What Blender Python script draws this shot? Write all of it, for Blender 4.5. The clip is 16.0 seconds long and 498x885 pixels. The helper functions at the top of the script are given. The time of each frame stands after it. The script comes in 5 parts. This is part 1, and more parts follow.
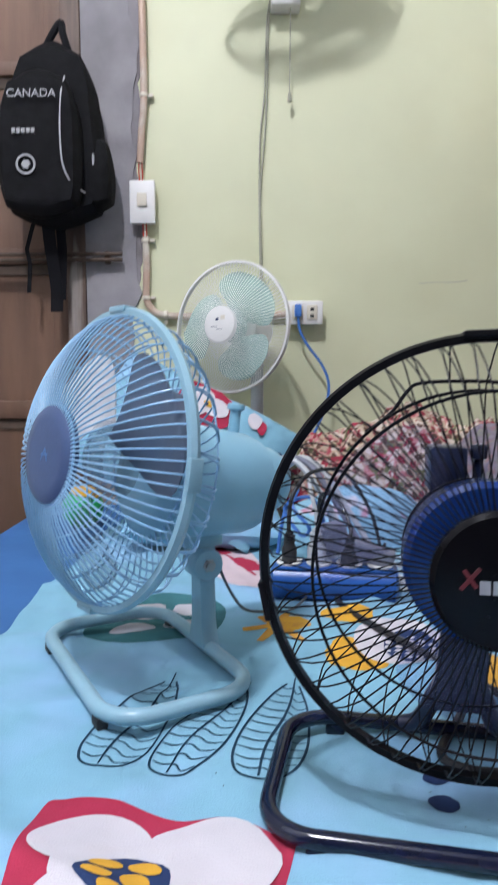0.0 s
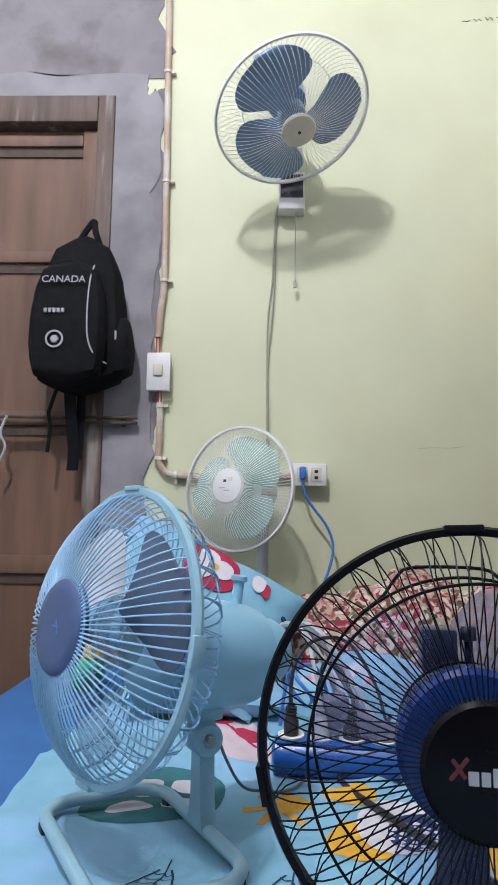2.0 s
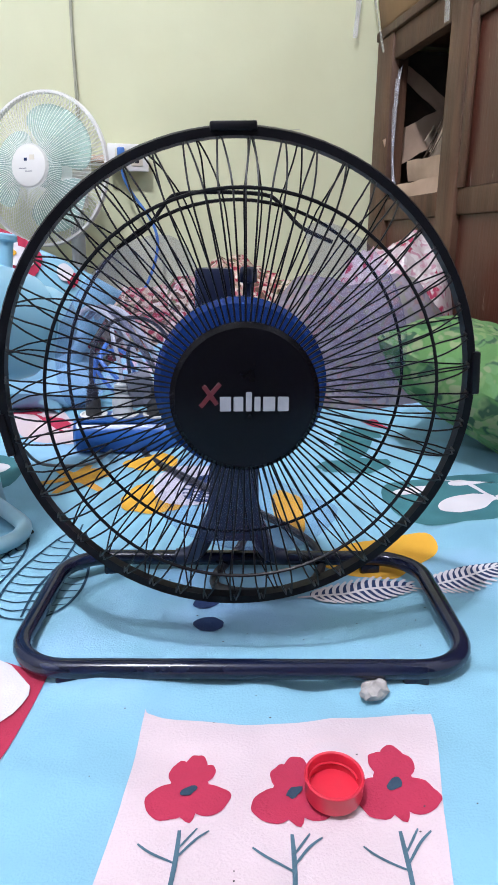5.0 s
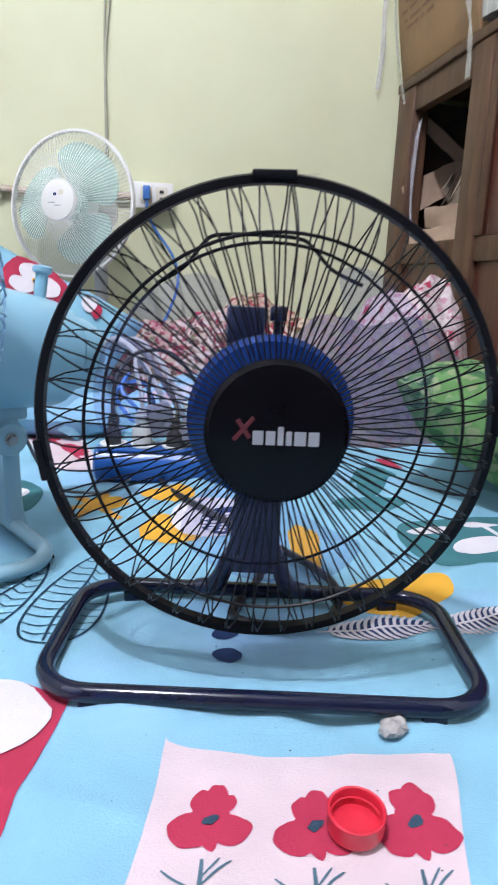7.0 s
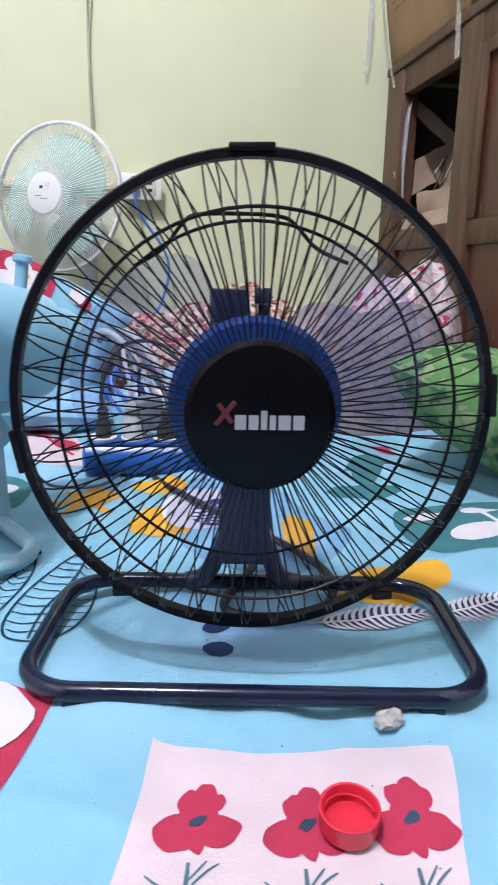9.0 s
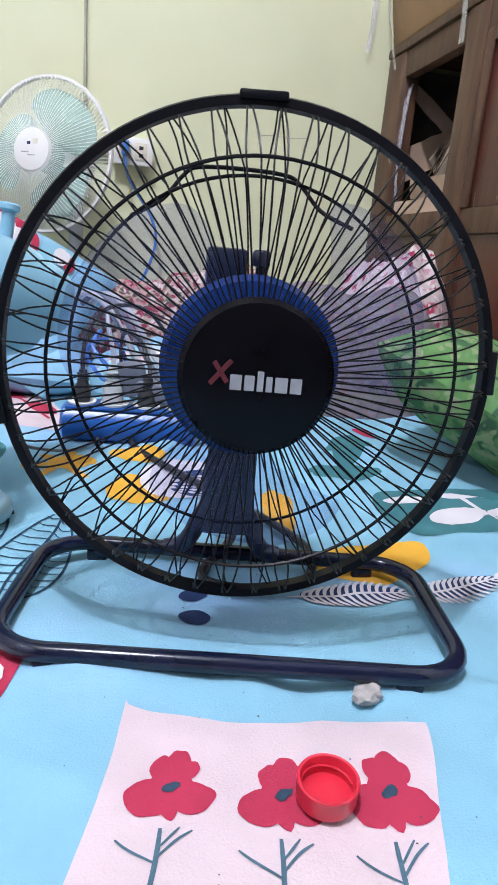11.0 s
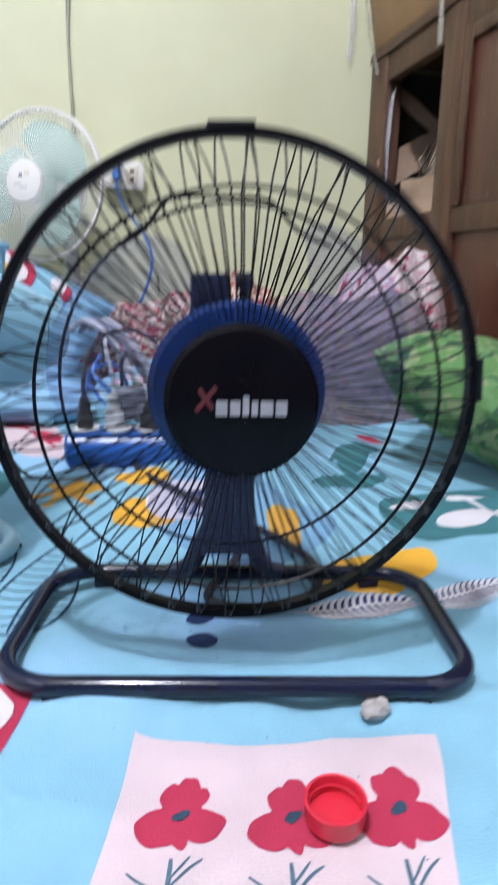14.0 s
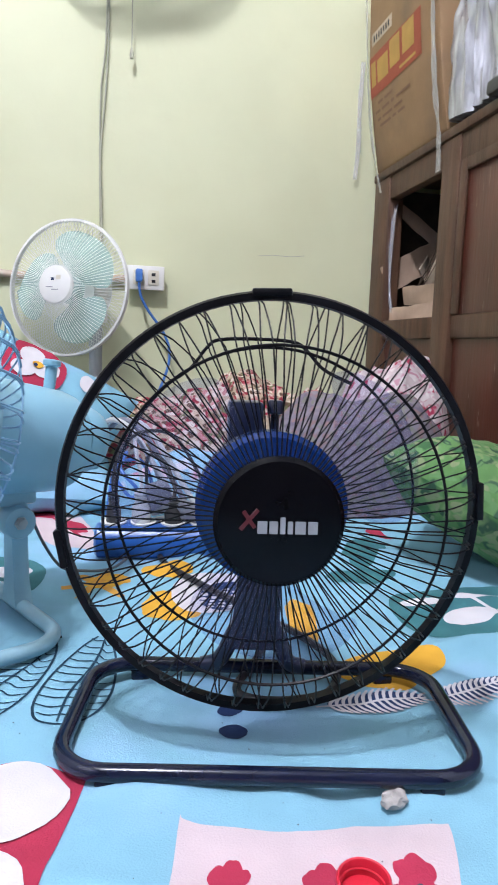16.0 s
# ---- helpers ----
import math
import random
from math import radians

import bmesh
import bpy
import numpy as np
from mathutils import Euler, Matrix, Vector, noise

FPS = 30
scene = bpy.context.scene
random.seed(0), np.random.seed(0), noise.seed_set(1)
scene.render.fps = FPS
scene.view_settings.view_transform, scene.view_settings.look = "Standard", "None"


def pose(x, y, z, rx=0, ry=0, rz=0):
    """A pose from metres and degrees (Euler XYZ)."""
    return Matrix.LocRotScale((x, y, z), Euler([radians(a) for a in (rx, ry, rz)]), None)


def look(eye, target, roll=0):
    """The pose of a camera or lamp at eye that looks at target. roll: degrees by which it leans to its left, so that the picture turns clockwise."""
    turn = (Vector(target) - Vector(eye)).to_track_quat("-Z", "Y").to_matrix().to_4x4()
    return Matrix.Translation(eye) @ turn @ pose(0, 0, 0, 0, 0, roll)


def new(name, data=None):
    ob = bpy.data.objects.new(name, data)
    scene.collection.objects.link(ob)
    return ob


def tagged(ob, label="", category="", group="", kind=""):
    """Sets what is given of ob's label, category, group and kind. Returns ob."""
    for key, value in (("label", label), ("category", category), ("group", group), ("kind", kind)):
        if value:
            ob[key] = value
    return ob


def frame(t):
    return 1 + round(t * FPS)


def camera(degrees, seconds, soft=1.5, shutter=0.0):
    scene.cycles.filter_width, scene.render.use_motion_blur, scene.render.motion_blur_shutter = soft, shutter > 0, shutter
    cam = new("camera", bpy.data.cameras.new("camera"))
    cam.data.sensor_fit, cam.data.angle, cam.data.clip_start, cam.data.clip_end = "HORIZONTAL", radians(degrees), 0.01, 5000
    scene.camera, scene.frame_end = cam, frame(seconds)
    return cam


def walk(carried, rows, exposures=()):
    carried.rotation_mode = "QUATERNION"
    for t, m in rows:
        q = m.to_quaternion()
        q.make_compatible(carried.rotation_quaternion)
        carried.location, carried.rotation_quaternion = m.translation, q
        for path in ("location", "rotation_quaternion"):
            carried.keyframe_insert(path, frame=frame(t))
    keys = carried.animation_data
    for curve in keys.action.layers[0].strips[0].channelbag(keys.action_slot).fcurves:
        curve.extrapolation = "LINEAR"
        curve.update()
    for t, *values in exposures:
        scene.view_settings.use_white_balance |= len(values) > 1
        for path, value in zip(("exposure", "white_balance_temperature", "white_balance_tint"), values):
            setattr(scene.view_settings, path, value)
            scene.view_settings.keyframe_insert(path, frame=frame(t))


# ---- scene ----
cam = camera(40.7, 16.0, soft=1.1, shutter=0.9)
PATH = [
    (0, (0.05, -0.026, 0.81), (0.026, 1.964, 0.608), -0.1),
    (0.5, (0.054, -0.042, 0.817), (0.055, 1.956, 0.722), -0.3),
    (1, (0.053, -0.056, 0.826), (0.025, 1.944, 0.877), 0.2),
    (1.5, (0.058, -0.064, 0.832), (0.029, 1.931, 0.974), -0.1),
    (2, (0.055, -0.073, 0.837), (0.006, 1.912, 1.076), 0.8),
    (2.5, (0.055, -0.057, 0.829), (-0.047, 1.938, 0.939), -0.3),
    (3, (0.063, -0.016, 0.82), (0.053, 1.98, 0.695), -2.6),
    (3.5, (0.069, 0.009, 0.804), (0.196, 1.973, 0.449), -0.7),
    (4, (0.081, 0.017, 0.791), (0.34, 1.943, 0.319), 2.0),
    (4.5, (0.114, 0.008, 0.768), (0.509, 1.887, 0.21), 2.3),
    (4.7, (0.124, 0.003, 0.769), (0.503, 1.883, 0.2), 0.7),
    (6.8, (0.113, -0.015, 0.773), (0.471, 1.9, 0.322), 1.9),
    (7, (0.108, -0.011, 0.772), (0.471, 1.9, 0.309), 2.7),
    (7.5, (0.104, 0.003, 0.769), (0.453, 1.903, 0.254), 2.7),
    (8, (0.105, 0.021, 0.761), (0.442, 1.909, 0.195), 3.0),
    (8.5, (0.107, 0.016, 0.763), (0.45, 1.913, 0.231), 2.5),
    (9, (0.12, 0.001, 0.764), (0.484, 1.908, 0.283), 1.3),
    (9.2, (0.124, 0.003, 0.762), (0.491, 1.906, 0.27), 1.2),
    (11.5, (0.105, 0.02, 0.749), (0.551, 1.89, 0.198), 6.3),
    (12, (0.099, 0.033, 0.749), (0.517, 1.896, 0.153), 6.1),
    (12.5, (0.098, 0.036, 0.747), (0.518, 1.895, 0.139), 5.8),
    (13, (0.113, 0.034, 0.746), (0.51, 1.893, 0.126), 3.5),
    (13.5, (0.124, 0.027, 0.748), (0.491, 1.902, 0.155), 1.6),
    (14, (0.124, 0.008, 0.759), (0.527, 1.902, 0.256), 1.1),
    (14.5, (0.099, -0.041, 0.797), (0.541, 1.879, 0.456), 0.3),
    (15, (0.088, -0.044, 0.8), (0.511, 1.887, 0.496), 1.4),
    (15.5, (0.093, -0.046, 0.798), (0.512, 1.887, 0.503), 1.4),
    (16, (0.089, -0.045, 0.797), (0.492, 1.895, 0.521), 2.0),
]
walk(cam, [(t, look(eye, target, roll)) for t, eye, target, roll in PATH], exposures=[(0, -0.2), (2.0, -0.32), (3.5, -0.25), (4.0, -0.28), (4.5, 0.12), (7.0, 0.12), (16, 0.1)])

# ---- world and light ----
world = bpy.data.worlds.new("room_world")
scene.world = world
world.use_nodes = True
world.node_tree.nodes["Background"].inputs[0].default_value = (0.9, 0.95, 1.0, 1)
world.node_tree.nodes["Background"].inputs[1].default_value = 0.15

LAMP = (-0.52, -0.45, 3.42)
bulb_light = bpy.data.lights.new("bulb_light", "POINT")
bulb_light.energy, bulb_light.color, bulb_light.shadow_soft_size = 268.0, (0.89, 0.90, 1.0), 0.07
new("bulb_light", bulb_light).location = LAMP


# ---- materials ----
def mat(name, color, rough=0.6, metal=0.0, vary=0.12, scale=30.0, bump=0.15, bump_scale=200.0, stretch=(1, 1, 1), alpha=1.0, coat=0.0, spec=0.5, blotch=None, blotch_scale=4.0, blotch_at=(0.5, 0.65)):
    m = bpy.data.materials.new(name)
    m.use_nodes = True
    nt = m.node_tree
    n, l = nt.nodes, nt.links
    p = n["Principled BSDF"]
    p.inputs["Roughness"].default_value, p.inputs["Metallic"].default_value = rough, metal
    p.inputs["Coat Weight"].default_value = coat
    p.inputs["Specular IOR Level"].default_value = spec
    tc = n.new("ShaderNodeTexCoord")
    mp = n.new("ShaderNodeMapping")
    mp.inputs["Scale"].default_value = stretch
    l.new(tc.outputs["Object"], mp.inputs["Vector"])
    a = n.new("ShaderNodeTexNoise")
    a.inputs["Scale"].default_value, a.inputs["Detail"].default_value = scale, 6
    l.new(mp.outputs[0], a.inputs["Vector"])
    r = n.new("ShaderNodeValToRGB")
    lo, hi = [c * (1 - vary) for c in color], [min(1, c * (1 + vary)) for c in color]
    r.color_ramp.elements[0].position, r.color_ramp.elements[1].position = 0.3, 0.7
    r.color_ramp.elements[0].color, r.color_ramp.elements[1].color = (*lo, 1), (*hi, 1)
    l.new(a.outputs["Fac"], r.inputs[0])
    out = r.outputs[0]
    if blotch:
        b = n.new("ShaderNodeTexNoise")
        b.inputs["Scale"].default_value, b.inputs["Detail"].default_value = blotch_scale, 8
        l.new(mp.outputs[0], b.inputs["Vector"])
        f = n.new("ShaderNodeMapRange")
        f.inputs[1].default_value, f.inputs[2].default_value = blotch_at
        l.new(b.outputs["Fac"], f.inputs[0])
        mx = n.new("ShaderNodeMix")
        mx.data_type = "RGBA"
        mx.inputs[7].default_value = (*blotch, 1)
        l.new(f.outputs[0], mx.inputs[0])
        l.new(out, mx.inputs[6])
        out = mx.outputs[2]
    l.new(out, p.inputs["Base Color"])
    if bump:
        c = n.new("ShaderNodeTexNoise")
        c.inputs["Scale"].default_value, c.inputs["Detail"].default_value = bump_scale, 4
        l.new(mp.outputs[0], c.inputs["Vector"])
        bp = n.new("ShaderNodeBump")
        bp.inputs["Strength"].default_value, bp.inputs["Distance"].default_value = bump, 0.002
        l.new(c.outputs["Fac"], bp.inputs["Height"])
        l.new(bp.outputs[0], p.inputs["Normal"])
    return m


def clear(name, tint, body, amount, rough=0.25):
    """Thin tinted plastic: light passes through, tinted, with a share of the plastic's own colour."""
    m = mat(name, body, rough, vary=0.05, bump=0.0)
    nt = m.node_tree
    t = nt.nodes.new("ShaderNodeBsdfTransparent")
    t.inputs[0].default_value = (*tint, 1)
    x = nt.nodes.new("ShaderNodeMixShader")
    x.inputs[0].default_value = amount
    nt.links.new(t.outputs[0], x.inputs[1])
    nt.links.new(nt.nodes["Principled BSDF"].outputs[0], x.inputs[2])
    nt.links.new(x.outputs[0], nt.nodes["Material Output"].inputs[0])
    return m


def floral(name, ground, colors, scale, rough=0.9, cover=0.5, weave=500):
    """A printed cotton: many small blossoms and leaves in several colours on a ground."""
    m = mat(name, ground, rough, vary=0.1, bump=0.25, bump_scale=weave, spec=0.2)
    nt = m.node_tree
    n, l = nt.nodes, nt.links
    p = n["Principled BSDF"]
    out = p.inputs["Base Color"].links[0].from_socket
    tc = n.new("ShaderNodeTexCoord")
    wob = n.new("ShaderNodeTexNoise")
    wob.inputs["Scale"].default_value = scale * 1.3
    add = n.new("ShaderNodeMixRGB")
    add.blend_type, add.inputs[0].default_value = "ADD", 0.9 / scale
    l.new(tc.outputs["Object"], wob.inputs["Vector"])
    l.new(tc.outputs["Object"], add.inputs[1])
    l.new(wob.outputs["Color"], add.inputs[2])
    for i, c in enumerate(colors):
        mp = n.new("ShaderNodeMapping")
        mp.inputs["Location"].default_value = (0.37 * i, 0.71 * i, 0.13 * i)
        l.new(add.outputs[0], mp.inputs["Vector"])
        v = n.new("ShaderNodeTexVoronoi")
        v.inputs["Scale"].default_value = scale * (1 + 0.35 * i)
        l.new(mp.outputs[0], v.inputs["Vector"])
        f = n.new("ShaderNodeMapRange")
        f.inputs[1].default_value, f.inputs[2].default_value = cover, cover - 0.12
        l.new(v.outputs["Distance"], f.inputs[0])
        mx = n.new("ShaderNodeMix")
        mx.data_type = "RGBA"
        mx.inputs[7].default_value = (*c, 1)
        l.new(f.outputs[0], mx.inputs[0])
        l.new(out, mx.inputs[6])
        out = mx.outputs[2]
    l.new(out, p.inputs["Base Color"])
    return m


def srgb(r, g, b):
    return tuple(((c / 255 + 0.055) / 1.055) ** 2.4 if c > 10 else c / 255 / 12.92 for c in (r, g, b))


M_WALL = mat("green_wall_paint", (0.665, 0.68, 0.455), 0.55, vary=0.05, scale=3, bump=0.2, bump_scale=60, blotch=(0.615, 0.62, 0.40), blotch_scale=2.2, blotch_at=(0.5, 0.75))
M_PLASTER = mat("white_plaster", (0.245, 0.228, 0.240), 0.85, vary=0.1, scale=9, bump=0.5, bump_scale=50, blotch=(0.135, 0.115, 0.112), blotch_scale=6, blotch_at=(0.48, 0.7))
M_CEMENT = mat("grey_cement", (0.265, 0.252, 0.264), 0.9, vary=0.18, scale=9, bump=0.8, bump_scale=45, blotch=(0.34, 0.325, 0.335), blotch_scale=5, blotch_at=(0.5, 0.65))
M_PLAIN = mat("white_wall_paint", (0.72, 0.73, 0.74), 0.7, vary=0.05, scale=3)
# for the unseen south wall; dark so glossy black parts reflect little
M_SOUTH = mat("dark_reflection_wall", (0.07, 0.06, 0.06), 0.8, vary=0.1, scale=3)
M_CEIL = mat("ceiling_board", (0.74, 0.75, 0.76), 0.8, vary=0.06, scale=3)
M_FLOOR = mat("floor_cement", (0.28, 0.26, 0.24), 0.6, vary=0.2, scale=5)
M_DOOR = mat("door_plywood", (0.150, 0.080, 0.048), 0.6, vary=0.35, scale=5, bump=0.3, bump_scale=60, stretch=(3, 3, 0.35), blotch=(0.095, 0.055, 0.038), blotch_scale=1.5)
M_JAMB = mat("door_frame_wood", (0.105, 0.068, 0.05), 0.6, vary=0.35, scale=9, bump=0.4, bump_scale=60, stretch=(5, 5, 0.5), blotch=(0.30, 0.26, 0.23), blotch_scale=3, blotch_at=(0.58, 0.66))
M_DARK = mat("dark_brown_and_rail_shade", (0.07, 0.045, 0.03), 0.7, vary=0.3)
M_CAB = mat("cabinet_wood", (0.078, 0.038, 0.022), 0.5, vary=0.35, scale=8, bump=0.35, bump_scale=40, stretch=(5, 5, 0.7), spec=0.3, blotch=(0.105, 0.058, 0.036), blotch_scale=7, blotch_at=(0.52, 0.7))
M_CABP = mat("cabinet_panel", (0.085, 0.025, 0.016), 0.33, vary=0.25, scale=7, bump=0.3, bump_scale=40, stretch=(4, 4, 0.5), blotch=(0.26, 0.19, 0.16), blotch_scale=26, blotch_at=(0.665, 0.70))
M_CABIN = mat("cabinet_inside", (0.05, 0.035, 0.028), 0.8, vary=0.3)
M_CARTON = mat("brown_cardboard", (0.26, 0.155, 0.075), 0.75, vary=0.1, scale=12, bump=0.2, bump_scale=90, blotch=(0.19, 0.118, 0.065), blotch_scale=5)
M_PINKBOX = mat("pink_cardboard", (0.42, 0.27, 0.22), 0.7, vary=0.12, scale=12, bump=0.2, bump_scale=90)
M_CARTOND = mat("old_cardboard", (0.42, 0.30, 0.22), 0.85, vary=0.2, scale=12)
M_PAPER = mat("loose_paper", (0.47, 0.38, 0.29), 0.85, vary=0.2, scale=14)
M_SCRAP = mat("grey_scrap_paper", (0.36, 0.34, 0.33), 0.8, vary=0.25, scale=120)
M_REDINK = mat("orange_red_ink", (0.30, 0.06, 0.028), 0.7, vary=0.08)
M_YELINK = mat("yellow_ink", (0.42, 0.25, 0.06), 0.7, vary=0.08)
M_BROWNINK = mat("brown_ink", (0.17, 0.085, 0.045), 0.7, vary=0.08)
M_TAPE = clear("clear_tape", (0.92, 0.92, 0.9), (0.72, 0.71, 0.69), 0.3, 0.15)
M_WRAP = mat("silver_wrap", (0.46, 0.46, 0.50), 0.22, metal=0.55, vary=0.35, scale=16, bump=0.6, bump_scale=35, stretch=(1, 4, 0.7))
M_WHITEP = mat("white_plastic", (0.78, 0.77, 0.74), 0.35, vary=0.03, bump=0.05)
M_CREAMP = mat("cream_plastic", (0.68, 0.63, 0.52), 0.4, vary=0.05, bump=0.05)
M_HOLE = mat("black_hole", (0.012, 0.012, 0.014), 0.6, vary=0.1)
M_PVC = mat("beige_conduit", (0.50, 0.36, 0.27), 0.45, vary=0.12, scale=12, bump=0.1, blotch=(0.60, 0.55, 0.46), blotch_scale=9, blotch_at=(0.45, 0.6))
M_WIRERED = mat("red_wire", (0.5, 0.05, 0.03), 0.4)
M_CABLEG = mat("grey_green_cable", (0.36, 0.36, 0.27), 0.5)
M_CABLEB = mat("blue_cable", (0.06, 0.19, 0.55), 0.4)
M_CORD = mat("black_cord", (0.018, 0.018, 0.022), 0.45)
M_BAG = mat("black_nylon", (0.006, 0.006, 0.007), 0.75, vary=0.3, scale=40, bump=0.4, bump_scale=500, spec=0.12)
M_BAGDK = mat("black_webbing", (0.006, 0.006, 0.008), 0.8, spec=0.15)
M_ZIP = mat("grey_piping", (0.42, 0.42, 0.44), 0.4)
M_PRINTW = mat("white_print", (0.36, 0.36, 0.37), 0.6, vary=0.08)
# fans
M_BLK = mat("black_enamel", (0.005, 0.008, 0.026), 0.13, vary=0.15, bump=0.03, spec=0.45)
M_BLKW = mat("black_wire", (0.004, 0.004, 0.006), 0.4, vary=0.15, bump=0.0, spec=0.16)
M_BLKHUB = mat("black_gloss_badge", (0.003, 0.0028, 0.004), 0.2, vary=0.2, bump=0.02, spec=0.10)
M_NAVY = mat("navy_plastic", (0.008, 0.014, 0.042), 0.3, vary=0.1, bump=0.03)
M_NAVYT = clear("blue_clear_hub", (0.07, 0.14, 0.48), (0.009, 0.038, 0.18), 0.75, 0.2)
M_BLADEB = clear("blue_clear_blade", (0.90, 0.90, 0.97), (0.30, 0.34, 0.55), 0.05, 0.25)
M_REDP = mat("red_mark", (0.10, 0.007, 0.011), 0.4)
M_GREYP = mat("grey_mark", (0.30, 0.30, 0.32), 0.4)
M_LB = mat("light_blue_plastic", (0.24, 0.47, 0.60), 0.35, vary=0.05, bump=0.05, scale=12)
M_LBT = mat("light_blue_enamel", (0.27, 0.46, 0.55), 0.28, vary=0.07, bump=0.04)
M_LBW = mat("light_blue_wire", (0.27, 0.48, 0.68), 0.3, vary=0.05, bump=0.0)
M_LBD = mat("dull_blue_badge", (0.05, 0.088, 0.20), 0.4, vary=0.1, bump=0.05)
M_LBM = mat("mid_blue_plastic", (0.06, 0.20, 0.46), 0.35, vary=0.08)
# one smoky plastic in shaded, mid and lit copies; the light is in the colour
M_SMOKE_SHADED = clear("smoke_blade_shaded", (0.38, 0.45, 0.55), (0.21, 0.26, 0.34), 0.55, 0.3)
M_SMOKE_MID = clear("smoke_plastic_mid", (0.90, 0.91, 0.93), (0.36, 0.38, 0.40), 0.14, 0.3)
M_SMOKE_LIT = clear("smoke_blade_lit", (0.60, 0.64, 0.68), (0.70, 0.71, 0.72), 0.9, 0.25)
M_STEEL = mat("steel", (0.5, 0.5, 0.5), 0.3, metal=1.0, vary=0.05)
M_MINT = clear("mint_blade", (0.86, 0.97, 0.94), (0.62, 0.82, 0.78), 0.42, 0.35)
M_WHW = mat("white_wire", (0.76, 0.76, 0.74), 0.4, vary=0.04, bump=0.0)
M_GREYW = mat("grey_white_wire", (0.70, 0.69, 0.66), 0.4, vary=0.06, bump=0.0)
M_POLE = mat("grey_pole", (0.42, 0.44, 0.46), 0.35, vary=0.05)
M_WFB = mat("wall_fan_blade", (0.18, 0.29, 0.45), 0.4, vary=0.06, bump=0.03)
M_PANEL = mat("dark_panel", (0.05, 0.045, 0.06), 0.35, vary=0.5, scale=60)
# bedding
M_SHEET = mat("turquoise_cotton", (0.210, 0.425, 0.545), 0.9, vary=0.07, scale=14, bump=0.3, bump_scale=700, spec=0.15, blotch=(0.265, 0.47, 0.66), blotch_scale=5)
M_MATT = mat("blue_mattress_cover", (0.045, 0.14, 0.34), 0.85, vary=0.08, scale=10, bump=0.25, bump_scale=500, spec=0.2)
M_PRED = mat("print_crimson", (0.37, 0.03, 0.068), 0.9, vary=0.06, bump=0.25, bump_scale=700, spec=0.15)
M_PWHITE = mat("print_white", (0.60, 0.575, 0.61), 0.9, vary=0.04, bump=0.25, bump_scale=700, spec=0.15)
M_PPINK = mat("print_pink", (0.58, 0.475, 0.505), 0.9, vary=0.04, bump=0.25, bump_scale=700, spec=0.15)
M_PNAVY = mat("print_navy", (0.022, 0.042, 0.115), 0.9, vary=0.15, bump=0.25, bump_scale=700, spec=0.15)
M_PTEAL = mat("print_teal", (0.045, 0.155, 0.175), 0.9, vary=0.1, bump=0.25, bump_scale=700, spec=0.15)
M_PYEL = mat("print_yellow", (0.66, 0.36, 0.045), 0.9, vary=0.06, bump=0.25, bump_scale=700, spec=0.15)
M_PORG = mat("print_orange", (0.58, 0.30, 0.06), 0.9, vary=0.08, bump=0.25, bump_scale=700, spec=0.15)
M_LEAFINK = mat("print_leaf_ink", (0.018, 0.05, 0.085), 0.9, vary=0.25, bump=0.25, bump_scale=700, spec=0.15)
M_STEMINK = mat("print_stem_ink", (0.07, 0.135, 0.18), 0.9, vary=0.15, bump=0.25, bump_scale=700, spec=0.15)
M_HEART = mat("print_dark_teal", (0.028, 0.055, 0.085), 0.9, vary=0.15, bump=0.25, bump_scale=700, spec=0.15)
M_GREYC = mat("grey_cord", (0.11, 0.13, 0.15), 0.45)
M_CHARGER = mat("grey_charger_plastic", (0.13, 0.14, 0.19), 0.4, vary=0.1)
M_LINT = mat("dark_lint", (0.05, 0.045, 0.05), 0.9)
M_BLANK = floral("red_floral_cotton", (0.42, 0.33, 0.24), [(0.34, 0.03, 0.06), (0.56, 0.46, 0.36), (0.14, 0.15, 0.07), (0.46, 0.20, 0.20), (0.26, 0.03, 0.05), (0.58, 0.50, 0.42), (0.12, 0.07, 0.05)], 20, cover=0.42)
M_BLANK2 = floral("pink_floral_cotton", (0.50, 0.42, 0.43), [(0.36, 0.04, 0.09), (0.56, 0.51, 0.51), (0.46, 0.25, 0.31), (0.60, 0.55, 0.55)], 32, cover=0.38)
M_PURPLE = floral("grey_purple_quilt", (0.185, 0.16, 0.195), [(0.225, 0.20, 0.225), (0.145, 0.125, 0.17), (0.235, 0.15, 0.16), (0.18, 0.18, 0.155), (0.215, 0.19, 0.23)], 26, cover=0.42)
M_GREEN = floral("green_print_cotton", (0.095, 0.20, 0.07), [(0.045, 0.12, 0.05), (0.17, 0.26, 0.11), (0.035, 0.085, 0.05), (0.11, 0.22, 0.09), (0.20, 0.24, 0.13)], 24, cover=0.40)
M_GREENR = mat("brown_red_print", (0.22, 0.055, 0.05), 0.9, vary=0.3, bump=0.2, bump_scale=600)
M_GREENB = mat("blue_print", (0.10, 0.26, 0.42), 0.9, vary=0.2, bump=0.2, bump_scale=600)
M_FILM = clear("clear_film", (0.95, 0.95, 0.97), (0.8, 0.8, 0.84), 0.26, 0.08)
M_CLOTH = floral("turquoise_pink_cotton", (0.25, 0.47, 0.60), [(0.60, 0.44, 0.50), (0.56, 0.55, 0.60), (0.48, 0.24, 0.31)], 12, cover=0.30)
M_CAP = mat("red_cap_plastic", (0.56, 0.018, 0.042), 0.35, vary=0.04, bump=0.05)
M_STRIP = mat("blue_strip_plastic", (0.012, 0.085, 0.33), 0.3, vary=0.06)
